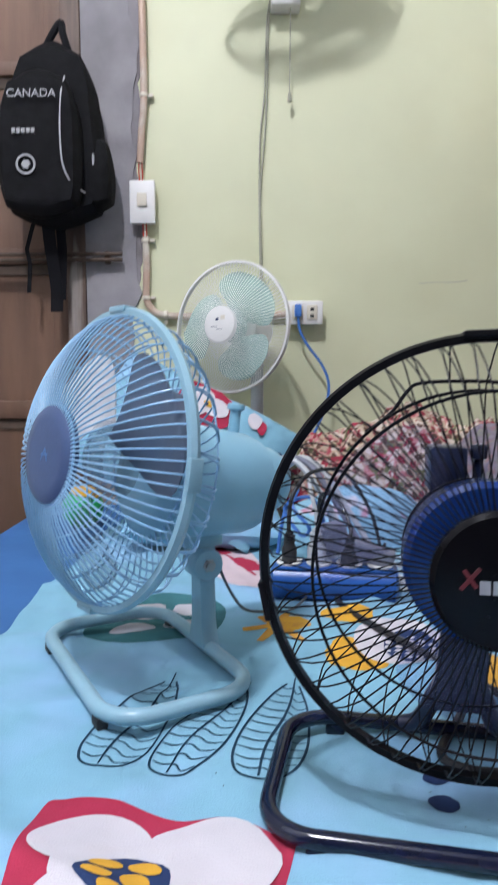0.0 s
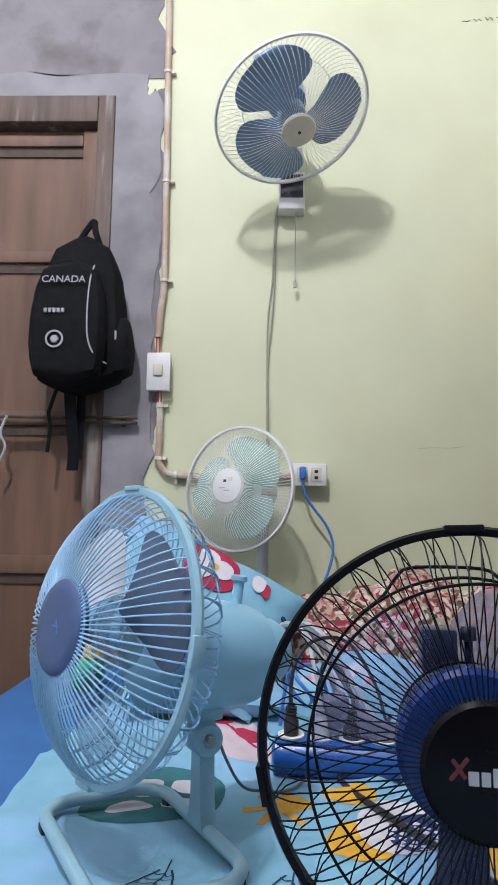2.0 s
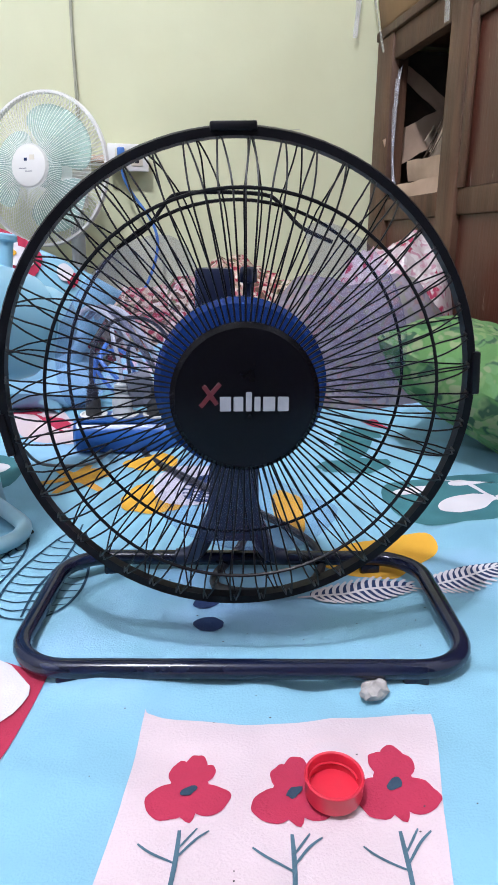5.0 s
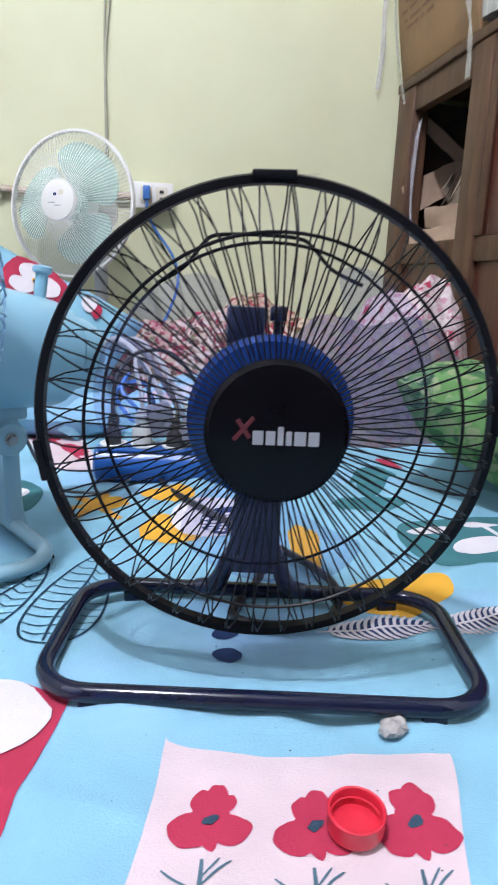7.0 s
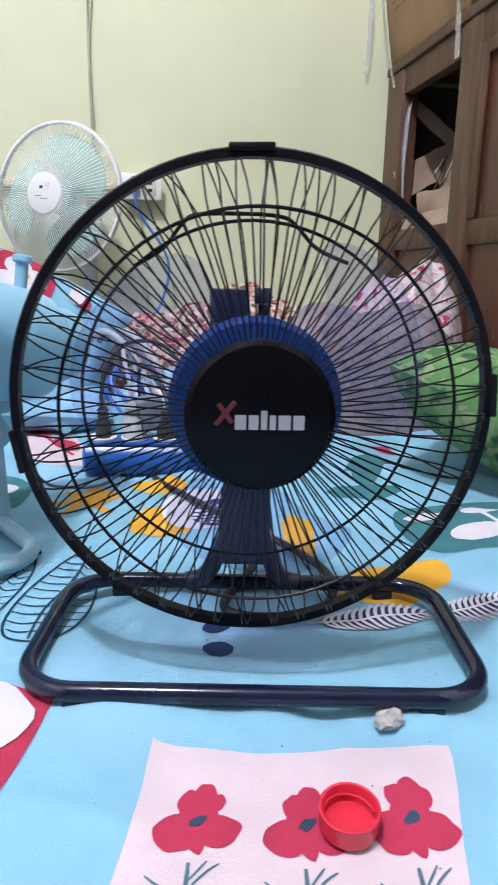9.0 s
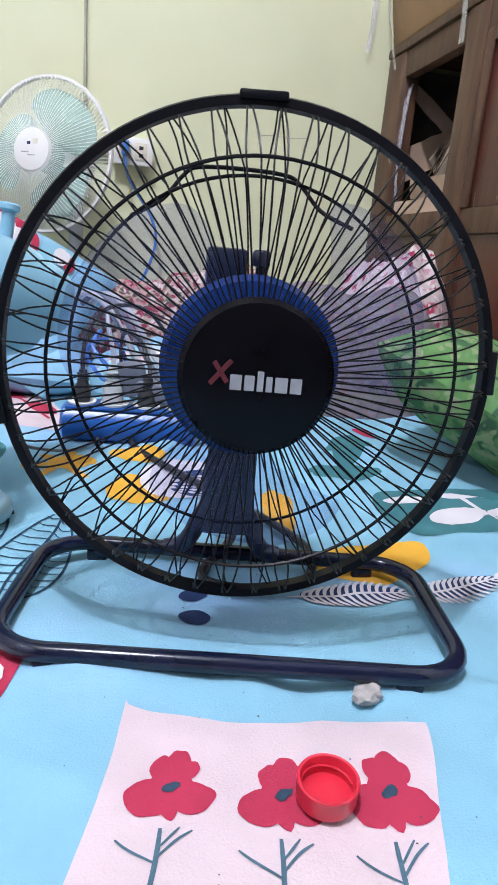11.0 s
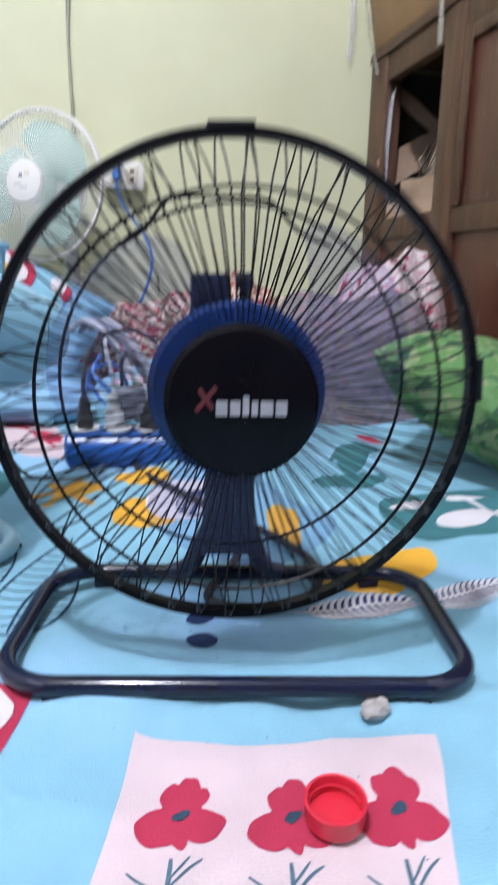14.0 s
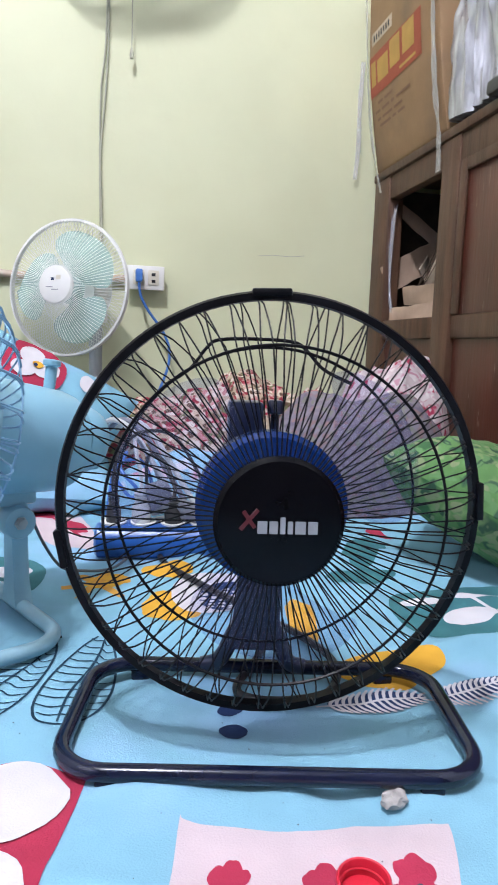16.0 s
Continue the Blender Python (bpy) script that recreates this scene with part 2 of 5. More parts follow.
M_GREENBALL = mat("green_plastic", (0.02, 0.44, 0.13), 0.4, vary=0.15)
M_BULB = bpy.data.materials.new("bulb_glow")
M_BULB.use_nodes = True
M_BULB.node_tree.nodes["Principled BSDF"].inputs["Emission Color"].default_value = (0.95, 0.98, 1, 1)
M_BULB.node_tree.nodes["Principled BSDF"].inputs["Emission Strength"].default_value = 8.0


# ---- building helpers ----
WM = {}
NEAR, NONE = (0.003, 0.001, 0.0115), (0.0, 0.0, 0.0)
shift = [NONE]


def place(m):
    """Where a pose lies once the group being built is moved as a whole."""
    return Matrix.Translation(shift[0]) @ m


def thing(name, at=(0, 0, 0), label="", category="", group="", kind=""):
    ob = new(name)
    ob.empty_display_size = 0.02
    WM[ob] = place(Matrix.Translation(at))
    ob.matrix_basis = WM[ob]
    return tagged(ob, label, category, group, kind)


def part(name, bm, material, parent=None, label="", m=None, smooth=True, angle=40, stuff=False):
    """Links a bmesh as one mesh object; m is the place of its own axes in the world."""
    m = place(m or Matrix())
    bmesh.ops.recalc_face_normals(bm, faces=bm.faces)
    for f in bm.faces:
        f.smooth = smooth
    for e in bm.edges:
        if len(e.link_faces) == 2 and e.calc_face_angle(0) > radians(angle):
            e.smooth = False
    me = bpy.data.meshes.new(name)
    bm.to_mesh(me)
    bm.free()
    for mt in material if isinstance(material, (list, tuple)) else [material]:
        me.materials.append(mt)
    ob = new(name, me)
    WM[ob] = m
    if parent:
        ob.parent = parent
        ob.matrix_basis = WM[parent].inverted() @ m
    else:
        ob.matrix_basis = m
    return tagged(ob, label, kind="stuff" if stuff else "")


def tube(bm, pts, r, seg=8, closed=False, caps=True):
    pts = [Vector(p) for p in pts]
    n = len(pts)
    rings = []
    up = None
    for i, p in enumerate(pts):
        d = (pts[(i + 1) % n] - pts[i - 1]) if closed else (pts[min(i + 1, n - 1)] - pts[max(i - 1, 0)])
        d.normalize()
        if up is None:
            up = d.orthogonal().normalized()
        up = (up - d * up.dot(d)).normalized()
        side = d.cross(up)
        rr = r(i / max(1, n - 1)) if callable(r) else r
        rings.append([bm.verts.new(p + rr * (math.cos(2 * math.pi * k / seg) * up + math.sin(2 * math.pi * k / seg) * side)) for k in range(seg)])
    for i in range(n if closed else n - 1):
        a, b = rings[i], rings[(i + 1) % n]
        off = 0
        if closed and i == n - 1:
            off = min(range(seg), key=lambda o: (a[0].co - b[o].co).length)
        for k in range(seg):
            bm.faces.new((a[k], a[(k + 1) % seg], b[(k + 1 + off) % seg], b[(k + off) % seg]))
    if caps and not closed:
        bm.faces.new(rings[0][::-1])
        bm.faces.new(rings[-1])
    return bm


def smooth_path(pts, steps=6, closed=False):
    """Catmull-Rom through the given points."""
    pts = [Vector(p) for p in pts]
    n = len(pts)
    out = []
    for i in range(n if closed else n - 1):
        g = (lambda k: pts[k % n]) if closed else (lambda k: pts[max(0, min(n - 1, k))])
        a, b, c, d = g(i - 1), g(i), g(i + 1), g(i + 2)
        for s in range(steps):
            t = s / steps
            out.append(0.5 * (2 * b + (c - a) * t + (2 * a - 5 * b + 4 * c - d) * t * t + (3 * b - a - 3 * c + d) * t ** 3))
    if not closed:
        out.append(pts[-1])
    return out


def lathe(bm, prof, seg=32, a0=0.0, a1=2 * math.pi):
    """Turns (radius, height) pairs about the z axis."""
    rings = []
    for r, z in prof:
        if r < 1e-6:
            rings.append([bm.verts.new((0, 0, z))])
        else:
            rings.append([bm.verts.new((r * math.cos(2 * math.pi * k / seg), r * math.sin(2 * math.pi * k / seg), z)) for k in range(seg)])
    for a, b in zip(rings, rings[1:]):
        for k in range(seg):
            if len(a) == 1 and len(b) == 1:
                continue
            if len(a) == 1:
                bm.faces.new((a[0], b[k], b[(k + 1) % seg]))
            elif len(b) == 1:
                bm.faces.new((a[k], b[0], a[(k + 1) % seg]))
            else:
                bm.faces.new((a[k], a[(k + 1) % seg], b[(k + 1) % seg], b[k]))
    return bm


def slab(bm, lo, hi, bevel=0.0, seg=2):
    made = bmesh.ops.create_cube(bm, size=1)["verts"]
    for v in made:
        v.co = Vector([lo[i] + (v.co[i] + 0.5) * (hi[i] - lo[i]) for i in range(3)])
    if bevel:
        es = list({e for v in made for e in v.link_edges})
        bmesh.ops.bevel(bm, geom=es, offset=bevel, segments=seg, affect="EDGES", profile=0.5)
    return bm


def B(lo, hi, bevel=0.0, seg=2):
    return slab(bmesh.new(), lo, hi, bevel, seg)


def face_axes(at, yaw, tilt):
    """Axes of a fan's head: x to the viewer's right, y up, z out of its front."""
    y, t = radians(yaw), radians(tilt)
    z = Vector((math.sin(y) * math.cos(t), -math.cos(y) * math.cos(t), math.sin(t)))
    x = Vector((math.cos(y), math.sin(y), 0))
    yy = z.cross(x)
    return Matrix(((x[0], yy[0], z[0], at[0]), (x[1], yy[1], z[1], at[1]), (x[2], yy[2], z[2], at[2]), (0, 0, 0, 1)))


def prof_at(prof, s):
    s = max(0.0, min(0.9999, s)) * (len(prof) - 1)
    i = int(s)
    f = s - i
    return tuple(a + (b - a) * f for a, b in zip(prof[i], prof[i + 1]))


def guard_wire(prof, count, wire, swirl=0.0, pinch=0.0, steps=8, seg=5, a0=0.0, sign=1):
    """One wire of a fan's guard along a profile of (radius, height), from the hub to the rim."""
    bm = bmesh.new()
    pts = []
    for s in range(steps + 1):
        f = s / steps
        r, z = prof_at(prof, f)
        q = max(0.0, (r / prof[-1][0] - 0.80) / 0.20)
        a = a0 + swirl * f + pinch * q * sign * math.pi / count
        pts.append((r * math.cos(a), r * math.sin(a), z))
    return tube(bm, pts, wire, seg)


def guard_rings(rings):
    bm = bmesh.new()
    for r, z, w in rings:
        tube(bm, [(r * math.cos(2 * math.pi * k / 72), r * math.sin(2 * math.pi * k / 72), z) for k in range(72)], w, 6, closed=True)
    return bm


def guard(name, fan, h, material, prof, count, wire, swirl=0.0, pinch=0.0, steps=8, rings=(), jitter=0.0, start=0.0):
    """A guard: its rings, and every wire as a part that shares one of two meshes."""
    cage = part(name, guard_rings(rings), material, fan, m=h)
    proto = [None, None]
    for i in range(count):
        m = h @ Matrix.Rotation(start + 2 * math.pi * i / count + random.uniform(-jitter, jitter), 4, "Z")
        if proto[i % 2] is None:
            proto[i % 2] = part("wire", guard_wire(prof, count, wire, swirl, pinch, steps, 5, 0.0, 1 if i % 2 else -1), material, cage, m=m)
        else:
            ob = new("wire", proto[i % 2].data)
            ob.parent = cage
            ob.matrix_basis = WM[cage].inverted() @ place(m)
            WM[ob] = place(m)
    return cage


def fine_guard(prof, count, wire, swirl=0.0, steps=8, rings=()):
    """The many hair-thin wires of a guard seen from afar, as one mesh."""
    bm = guard_rings(rings)
    for i in range(count):
        b2 = guard_wire(prof, count, wire, swirl, 0.0, steps, 4, 2 * math.pi * i / count)
        me = bpy.data.meshes.new("tmp")
        b2.to_mesh(me)
        b2.free()
        bm.from_mesh(me)
        bpy.data.meshes.remove(me)
    return bm


def ring_band(r, w, z0, z1):
    bm = bmesh.new()
    lathe(bm, [(r - w, z0), (r, z0), (r + w * 0.35, (z0 + z1) / 2), (r, z1), (r - w, z1), (r - w, z0)], 96)
    bmesh.ops.remove_doubles(bm, verts=bm.verts, dist=1e-6)
    return bm


def blade(r0, r1, a_mid, half0, half1, twist, lean=0.25, thick=0.0012, nu=18, nv=12, full=0.72):
    """One fan blade: a swept, twisted petal with thickness and a rounded end."""
    bm = bmesh.new()
    top = []
    for i in range(nu + 1):
        u = 1 - (1 - i / nu) ** 1.5
        r = r0 + (r1 - r0) * u
        half = half0 + (half1 - half0) * math.sin(min(1.0, u / full) * math.pi / 2)
        q = max(0.0, (u - full) / (1 - full))
        half *= 0.04 + 0.96 * math.sqrt(max(0.0, 1 - q * q))
        row = []
        for j in range(nv + 1):
            v = j / nv * 2 - 1
            a = a_mid + lean * u * u + half * v
            z = twist * v * (1 - 0.45 * u) + 0.004 * math.cos(v * 1.4)
            row.append(bm.verts.new((r * math.cos(a), r * math.sin(a), z)))
        top.append(row)
    for i in range(nu):
        for j in range(nv):
            bm.faces.new((top[i][j], top[i][j + 1], top[i + 1][j + 1], top[i + 1][j]))
    ret = bmesh.ops.extrude_face_region(bm, geom=list(bm.faces))
    for v in [g for g in ret["geom"] if isinstance(g, bmesh.types.BMVert)]:
        v.co.z -= thick
    return bm


def round_rect(w, d, r, z=0.0, n=7):
    """A closed rounded rectangle in the xy plane, centred."""
    out = []
    for cx, cy, a0 in ((w - r, d - r, 0), (-w + r, d - r, 90), (-w + r, -d + r, 180), (w - r, -d + r, 270)):
        for k in range(n + 1):
            a = radians(a0 + 90 * k / n)
            out.append((cx + r * math.cos(a), cy + r * math.sin(a), z))
    return out


def bed_z(x, y):
    """Height of the sheet: soft waves, a few long creases and small puckers."""
    z = 0.5
    z += 0.0068 * noise.noise(Vector((x * 5.0, y * 4.0, 1.7)))
    z += 0.0060 * noise.noise(Vector((x * 13.0 + y * 4, y * 11.0, 5.1)))
    z += 0.0030 * (0.3 - abs(noise.noise(Vector((x * 21.0 - y * 9, y * 15.0 + x * 5, 9.4)))))
    z += 0.0019 * noise.noise(Vector((x * 30.0 + y * 12, y * 24.0, 2.2)))
    for ang, freq, seed in ((0.15, 34.0, 3.3), (1.2, 40.0, 8.8), (2.5, 46.0, 5.5)):
        u = x * math.cos(ang) + y * math.sin(ang)
        v = -x * math.sin(ang) + y * math.cos(ang)
        k = max(0.0, noise.noise(Vector((x * 3.4, y * 3.4, seed))) + 0.07)
        w = max(0.0, 1.06 - math.sqrt(math.sin(v * freq * 0.5 + 2.0 * noise.noise(Vector((u * 4, v * 7, seed)))) ** 2 + 0.02))
        z += 0.030 * k * w ** 3
    # pressed flat under the feet of the two fans
    for cx, cy, rx, ry in ((0.2025, 0.4165, 0.20, 0.125), (-0.072, 0.632, 0.16, 0.16)):
        near = max(0.0, min(1.0, (1.25 - max(abs(x - cx) / rx, abs(y - cy) / ry)) / 0.25))
        if z > 0.5:
            z += near * (0.5 + 0.006 * math.tanh((z - 0.5) / 0.006) - z)
    # a long fold to the right of the black fan, and puckers in front of it
    f = y - (0.533 + 0.02 * noise.noise(Vector((x * 9, 0, 4))) - 0.10 * (x - 0.40))
    z += 0.013 * math.exp(-(f / 0.014) ** 2) * max(0.0, min(1.0, (x - 0.36) / 0.08))
    g = y - 0.338 + 0.14 * (x - 0.2) + 0.006 * noise.noise(Vector((x * 16, 1, 2)))
    z += 0.0055 * math.exp(-(g / 0.010) ** 2) * (0.5 + 0.5 * math.sin(x * 75 + 2 * noise.noise(Vector((x * 9, 0, 0))))) * max(0.0, min(1.0, (x - 0.05) / 0.05)) * max(0.0, min(1.0, (0.40 - x) / 0.05))
    return z


# ---- the room ----
WALL_Y = 1.82
DOOR_X0, DOOR_X1, DOOR_Z = -1.175, -0.41, 2.06
bm = bmesh.new()
slab(bm, (DOOR_X1, WALL_Y, 0), (1.5, WALL_Y + 0.12, 3.52))
slab(bm, (-1.9, WALL_Y, 0), (DOOR_X0, WALL_Y + 0.12, 3.52))
slab(bm, (DOOR_X0, WALL_Y, DOOR_Z), (DOOR_X1, WALL_Y + 0.12, 3.52))
tagged(part("wall_north", bm, M_WALL, smooth=False), "pale yellow-green painted plaster wall with hairline cracks", "wall", kind="structure")
tagged(part("wall_east", B((1.38, -1.7, 0), (1.5, WALL_Y, 3.52)), M_PLAIN, smooth=False), "plain white side wall", "wall", kind="structure")
tagged(part("wall_west", B((-1.9, -1.7, 0), (-1.78, WALL_Y, 3.52)), M_PLAIN, smooth=False), "plain white side wall", "wall", kind="structure")
# unseen wall behind the camera, added dark to dim reflections in the fan badge
tagged(part("wall_south", B((-1.9, -1.82, 0), (1.5, -1.7, 3.52)), M_SOUTH, smooth=False), "unseen dark brown closing wall that keeps reflections dim", "wall", kind="structure")
tagged(part("floor", B((-1.9, -1.82, -0.1), (1.5, WALL_Y + 0.12, 0)), M_FLOOR, smooth=False), "bare grey cement floor", "floor", kind="structure")
tagged(part("ceiling", B((-1.9, -1.82, 3.52), (1.5, WALL_Y + 0.12, 3.62)), M_CEIL, smooth=False), "plain white ceiling", "ceiling", kind="structure")

shift[0] = (0.045, 0.0, 0.0)


def ragged(name, x0, z0, x1, z1, edge, depth, material, label, seed, base=0.0):
    """A thin coat on the back wall with an uneven border."""
    bm = bmesh.new()
    nz = 60
    rows = []
    for j in range(nz + 1):
        z = z0 + (z1 - z0) * j / nz
        w = edge * (noise.noise(Vector((seed, z * 7, 0))) + 0.5 * noise.noise(Vector((seed, z * 23, 4))) + 0.3 * noise.noise(Vector((seed, z * 60, 7))))
        rows.append([bm.verts.new((x0 + (x1 + w - x0) * i / 12, WALL_Y - base - depth, z + (edge * 0.8 * noise.noise(Vector((i * 0.7, seed, 2))) if j == nz else 0))) for i in range(13)])
    for j in range(nz):
        for i in range(12):
            bm.faces.new((rows[j][i], rows[j][i + 1], rows[j + 1][i + 1], rows[j + 1][i]))
    ret = bmesh.ops.extrude_face_region(bm, geom=list(bm.faces))
    for v in [g for g in ret["geom"] if isinstance(g, bmesh.types.BMVert)]:
        v.co.y += depth
    return tagged(part(name, bm, material, label=label), category="wall patch", kind="structure")


ragged("cement_surround", -0.4545, 0.0, -0.318, 2.13, 0.03, 0.006, M_CEMENT, "bare grey cement strip round the door opening", 3.1)
ragged("cement_head", -1.5, 2.1185, -0.36, 2.190, 0.02, 0.006, M_CEMENT, "bare grey cement over the door head", 8.1, base=0.0002)
ragged("plaster_patch", -1.94, 2.178, -0.305, 3.51, 0.05, 0.003, M_PLASTER, "unpainted white plaster above the door", 5.6)
ragged("plaster_strip", -0.345, 1.0, -0.305, 2.14, 0.022, 0.0025, M_PLASTER, "bare white plaster strip beside the conduit", 12.6)

# door
shift[0] = (0.045, 0.0, 0.028)
door = thing("door_1", (-0.84, WALL_Y + 0.02, 0), "closed worn brown plywood door with battens", "door", kind="structure")
y0 = WALL_Y + 0.025
part("door_panel", B((-1.17, y0 + 0.012, -0.02), (-0.505, y0 + 0.03, 2.0)), M_DOOR, door, smooth=False)
part("stile", B((-0.555, y0 - 0.006, -0.02), (-0.507, y0 + 0.0115, 1.995), 0.002), M_DOOR, door)
for z, h in ((1.945, 0.035), (1.575, 0.035), (1.085, 0.04), (0.66, 0.05), (0.12, 0.08)):
    part("rail", B((-1.165, y0 - 0.004, z), (-0.5565, y0 + 0.0115, z + h), 0.002), M_DOOR, door)
    # dark strip under the rail, standing in for the shadow it casts
    part("painted_rail_shadow", B((-1.165, y0 + 0.006, z - 0.03), (-0.5565, y0 + 0.0116, z - 0.001)), M_DARK, door)
frame_1 = thing("door_frame", (-0.84, WALL_Y, 0), "weathered dark wooden door frame with pale scuffs", "door frame", kind="structure")
part("jamb", B((-0.506, WALL_Y - 0.012, -0.028), (-0.4555, WALL_Y + 0.1, 2.09), 0.003), M_JAMB, frame_1)
part("jamb", B((-1.235, WALL_Y - 0.012, -0.028), (-1.18, WALL_Y + 0.1, 2.09), 0.003), M_JAMB, frame_1)
part("head", B((-1.179, WALL_Y - 0.012, 2.005), (-0.507, WALL_Y + 0.1, 2.09), 0.003), M_JAMB, frame_1)

shift[0] = (0.045, 0.0, 0.0)
# rod with straps across the door
rod = thing("hanging_rod", (-0.6, WALL_Y - 0.03, 1.12), "thin dark metal rods fixed across the door", "rod")
for z in (1.128, 1.113):
    bm = bmesh.new()
    tube(bm, [(-1.0, WALL_Y - 0.03, z), (-0.352, WALL_Y - 0.03, z)], 0.005, 8)
    part("bar", bm, M_DARK, rod)
part("bracket", B((-0.40, WALL_Y - 0.028, 1.105), (-0.388, WALL_Y - 0.006, 1.136), 0.001), M_DARK, rod)
bm = bmesh.new()
tube(bm, smooth_path([(-0.72, WALL_Y - 0.037, 1.13), (-0.735, WALL_Y - 0.04, 1.08), (-0.72, WALL_Y - 0.038, 1.04), (-0.74, WALL_Y - 0.036, 0.99)]), 0.004, 6)
part("hook", bm, M_ZIP, rod, "pale wire hook")

# conduit, switch, socket
shift[0] = NONE
con = thing("conduit", (-0.25, WALL_Y, 1.4), "beige plastic electrical conduit clipped to the wall", "conduit")
CX = -0.247
bm = bmesh.new()
tube(bm, smooth_path([(-0.262, WALL_Y - 0.014, 3.51), (-0.255, WALL_Y - 0.014, 2.45), (CX, WALL_Y - 0.014, 1.84), (-0.245, WALL_Y - 0.014, 1.54), (-0.252, WALL_Y - 0.014, 1.45), (-0.258, WALL_Y - 0.014, 1.365)]), 0.0095, 12)
part("upper_pipe", bm, M_PVC, con)
bm = bmesh.new()
tube(bm, smooth_path([(-0.247, WALL_Y - 0.014, 1.175), (-0.245, WALL_Y - 0.014, 1.1), (-0.247, WALL_Y - 0.014, 1.02), (-0.236, WALL_Y - 0.014, 0.989), (-0.205, WALL_Y - 0.014, 0.97), (-0.1, WALL_Y - 0.014, 0.965), (0.128, WALL_Y - 0.014, 0.97)]), 0.0095, 12)
part("lower_pipe", bm, M_PVC, con)
for x, z, turn in ((-0.252, 2.19, 0), (CX, 1.84, 0), (-0.245, 1.535, 0), (-0.246, 1.165, 0), (-0.247, 1.015, 0), (-0.195, 0.969, 90)):
    bm = bmesh.new()
    lathe(bm, [(0.0105, -0.005), (0.0125, -0.004), (0.0125, 0.004), (0.0105, 0.005), (0.0105, -0.005)], 16)
    slab(bm, (0.008, -0.003, -0.004), (0.024, 0.0135, 0.004), 0.001)
    part("clip", bm, M_CREAMP, con, m=pose(x, WALL_Y - 0.014, z, 0, turn, 0))
for x0, z0, x1, z1 in ((-0.258, 1.368, -0.255, 1.312), (-0.249, 1.212, -0.247, 1.17)):
    for k, mt in ((-0.003, M_WIRERED), (0.003, M_WIRERED), (0.0, M_CREAMP)):
        bm = bmesh.new()
        tube(bm, smooth_path([(x0 + k, WALL_Y - 0.014, z0 + 0.01), ((x0 + x1) / 2 + 1.6 * k, WALL_Y - 0.017, (z0 + z1) / 2), (x1 + k, WALL_Y - 0.014, z1 - 0.01)], 4), 0.0018, 6)
        part("wire", bm, mt, con, "loose wires")

sw = thing("light_switch", (-0.2505, WALL_Y, 1.26), "white plastic surface-mounted light switch", "light switch")
part("back_box", B((-0.281, WALL_Y - 0.03, 1.2085), (-0.220, WALL_Y - 0.0005, 1.3125), 0.003), M_WHITEP, sw)
part("plate", B((-0.284, WALL_Y - 0.037, 1.2055), (-0.217, WALL_Y - 0.0302, 1.3155), 0.003), M_WHITEP, sw)
part("rocker", B((-0.264, WALL_Y - 0.042, 1.248), (-0.2385, WALL_Y - 0.0372, 1.282), 0.0015), M_CREAMP, sw)

so = thing("wall_socket", (0.176, WALL_Y, 0.972), "white double wall socket with a blue plug", "socket")
part("back_box", B((0.130, WALL_Y - 0.034, 0.945), (0.2205, WALL_Y - 0.0005, 1.000), 0.003), M_WHITEP, so)
part("plate", B((0.126, WALL_Y - 0.041, 0.9415), (0.2245, WALL_Y - 0.0342, 1.0035), 0.003), M_WHITEP, so)
for x in (0.158, 0.196):
    part("outlet", B((x - 0.014, WALL_Y - 0.0435, 0.954), (x + 0.014, WALL_Y - 0.0412, 0.992), 0.002), M_CREAMP, so)
for z in (0.964, 0.981):
    part("pin_hole", B((0.191, WALL_Y - 0.0442, z - 0.004), (0.201, WALL_Y - 0.0436, z + 0.004)), M_HOLE, so, smooth=False)
plug = thing("blue_plug", (0.158, WALL_Y - 0.044, 0.975), "blue plug with a blue cable running down the wall", "plug")
part("plug_body", B((0.149, WALL_Y - 0.066, 0.960), (0.167, WALL_Y - 0.0438, 0.993), 0.004), M_CABLEB, plug)
bm = bmesh.new()
tube(bm, smooth_path([(0.158, WALL_Y - 0.058, 0.962), (0.163, WALL_Y - 0.055, 0.925), (0.185, WALL_Y - 0.05, 0.885), (0.222, WALL_Y - 0.05, 0.835), (0.240, WALL_Y - 0.055, 0.785), (0.232, WALL_Y - 0.07, 0.73), (0.2, WALL_Y - 0.1, 0.66), (0.15, 1.66, 0.6)]), 0.0036, 8)
part("cable", bm, M_CABLEB, plug)

# small chips in the wall
shift[0] = (0.02, 0.0, -0.04)
for k in range(4):
    bm = bmesh.new()
    pts = [(0.62 + 0.035 * k + 0.008 * s, WALL_Y - 0.0008, 2.405 + 0.006 * math.sin(3 * s + k) + 0.004 * k) for s in range(4)]
    tube(bm, pts, 0.0011, 5)
    tagged(part("wall_chip", bm, M_DARK), "small dark chips in the wall paint", "wall chip", group="wall chips")
shift[0] = NONE
bm = bmesh.new()
tube(bm, smooth_path([(0.485, WALL_Y - 0.0004, 1.052), (0.53, WALL_Y - 0.0004, 1.056), (0.575, WALL_Y - 0.0004, 1.055), (0.615, WALL_Y - 0.0004, 1.060)]), 0.0005, 5)
tagged(part("wall_scratch", bm, M_CEMENT), "long thin grey scratch in the wall paint", "scratch")
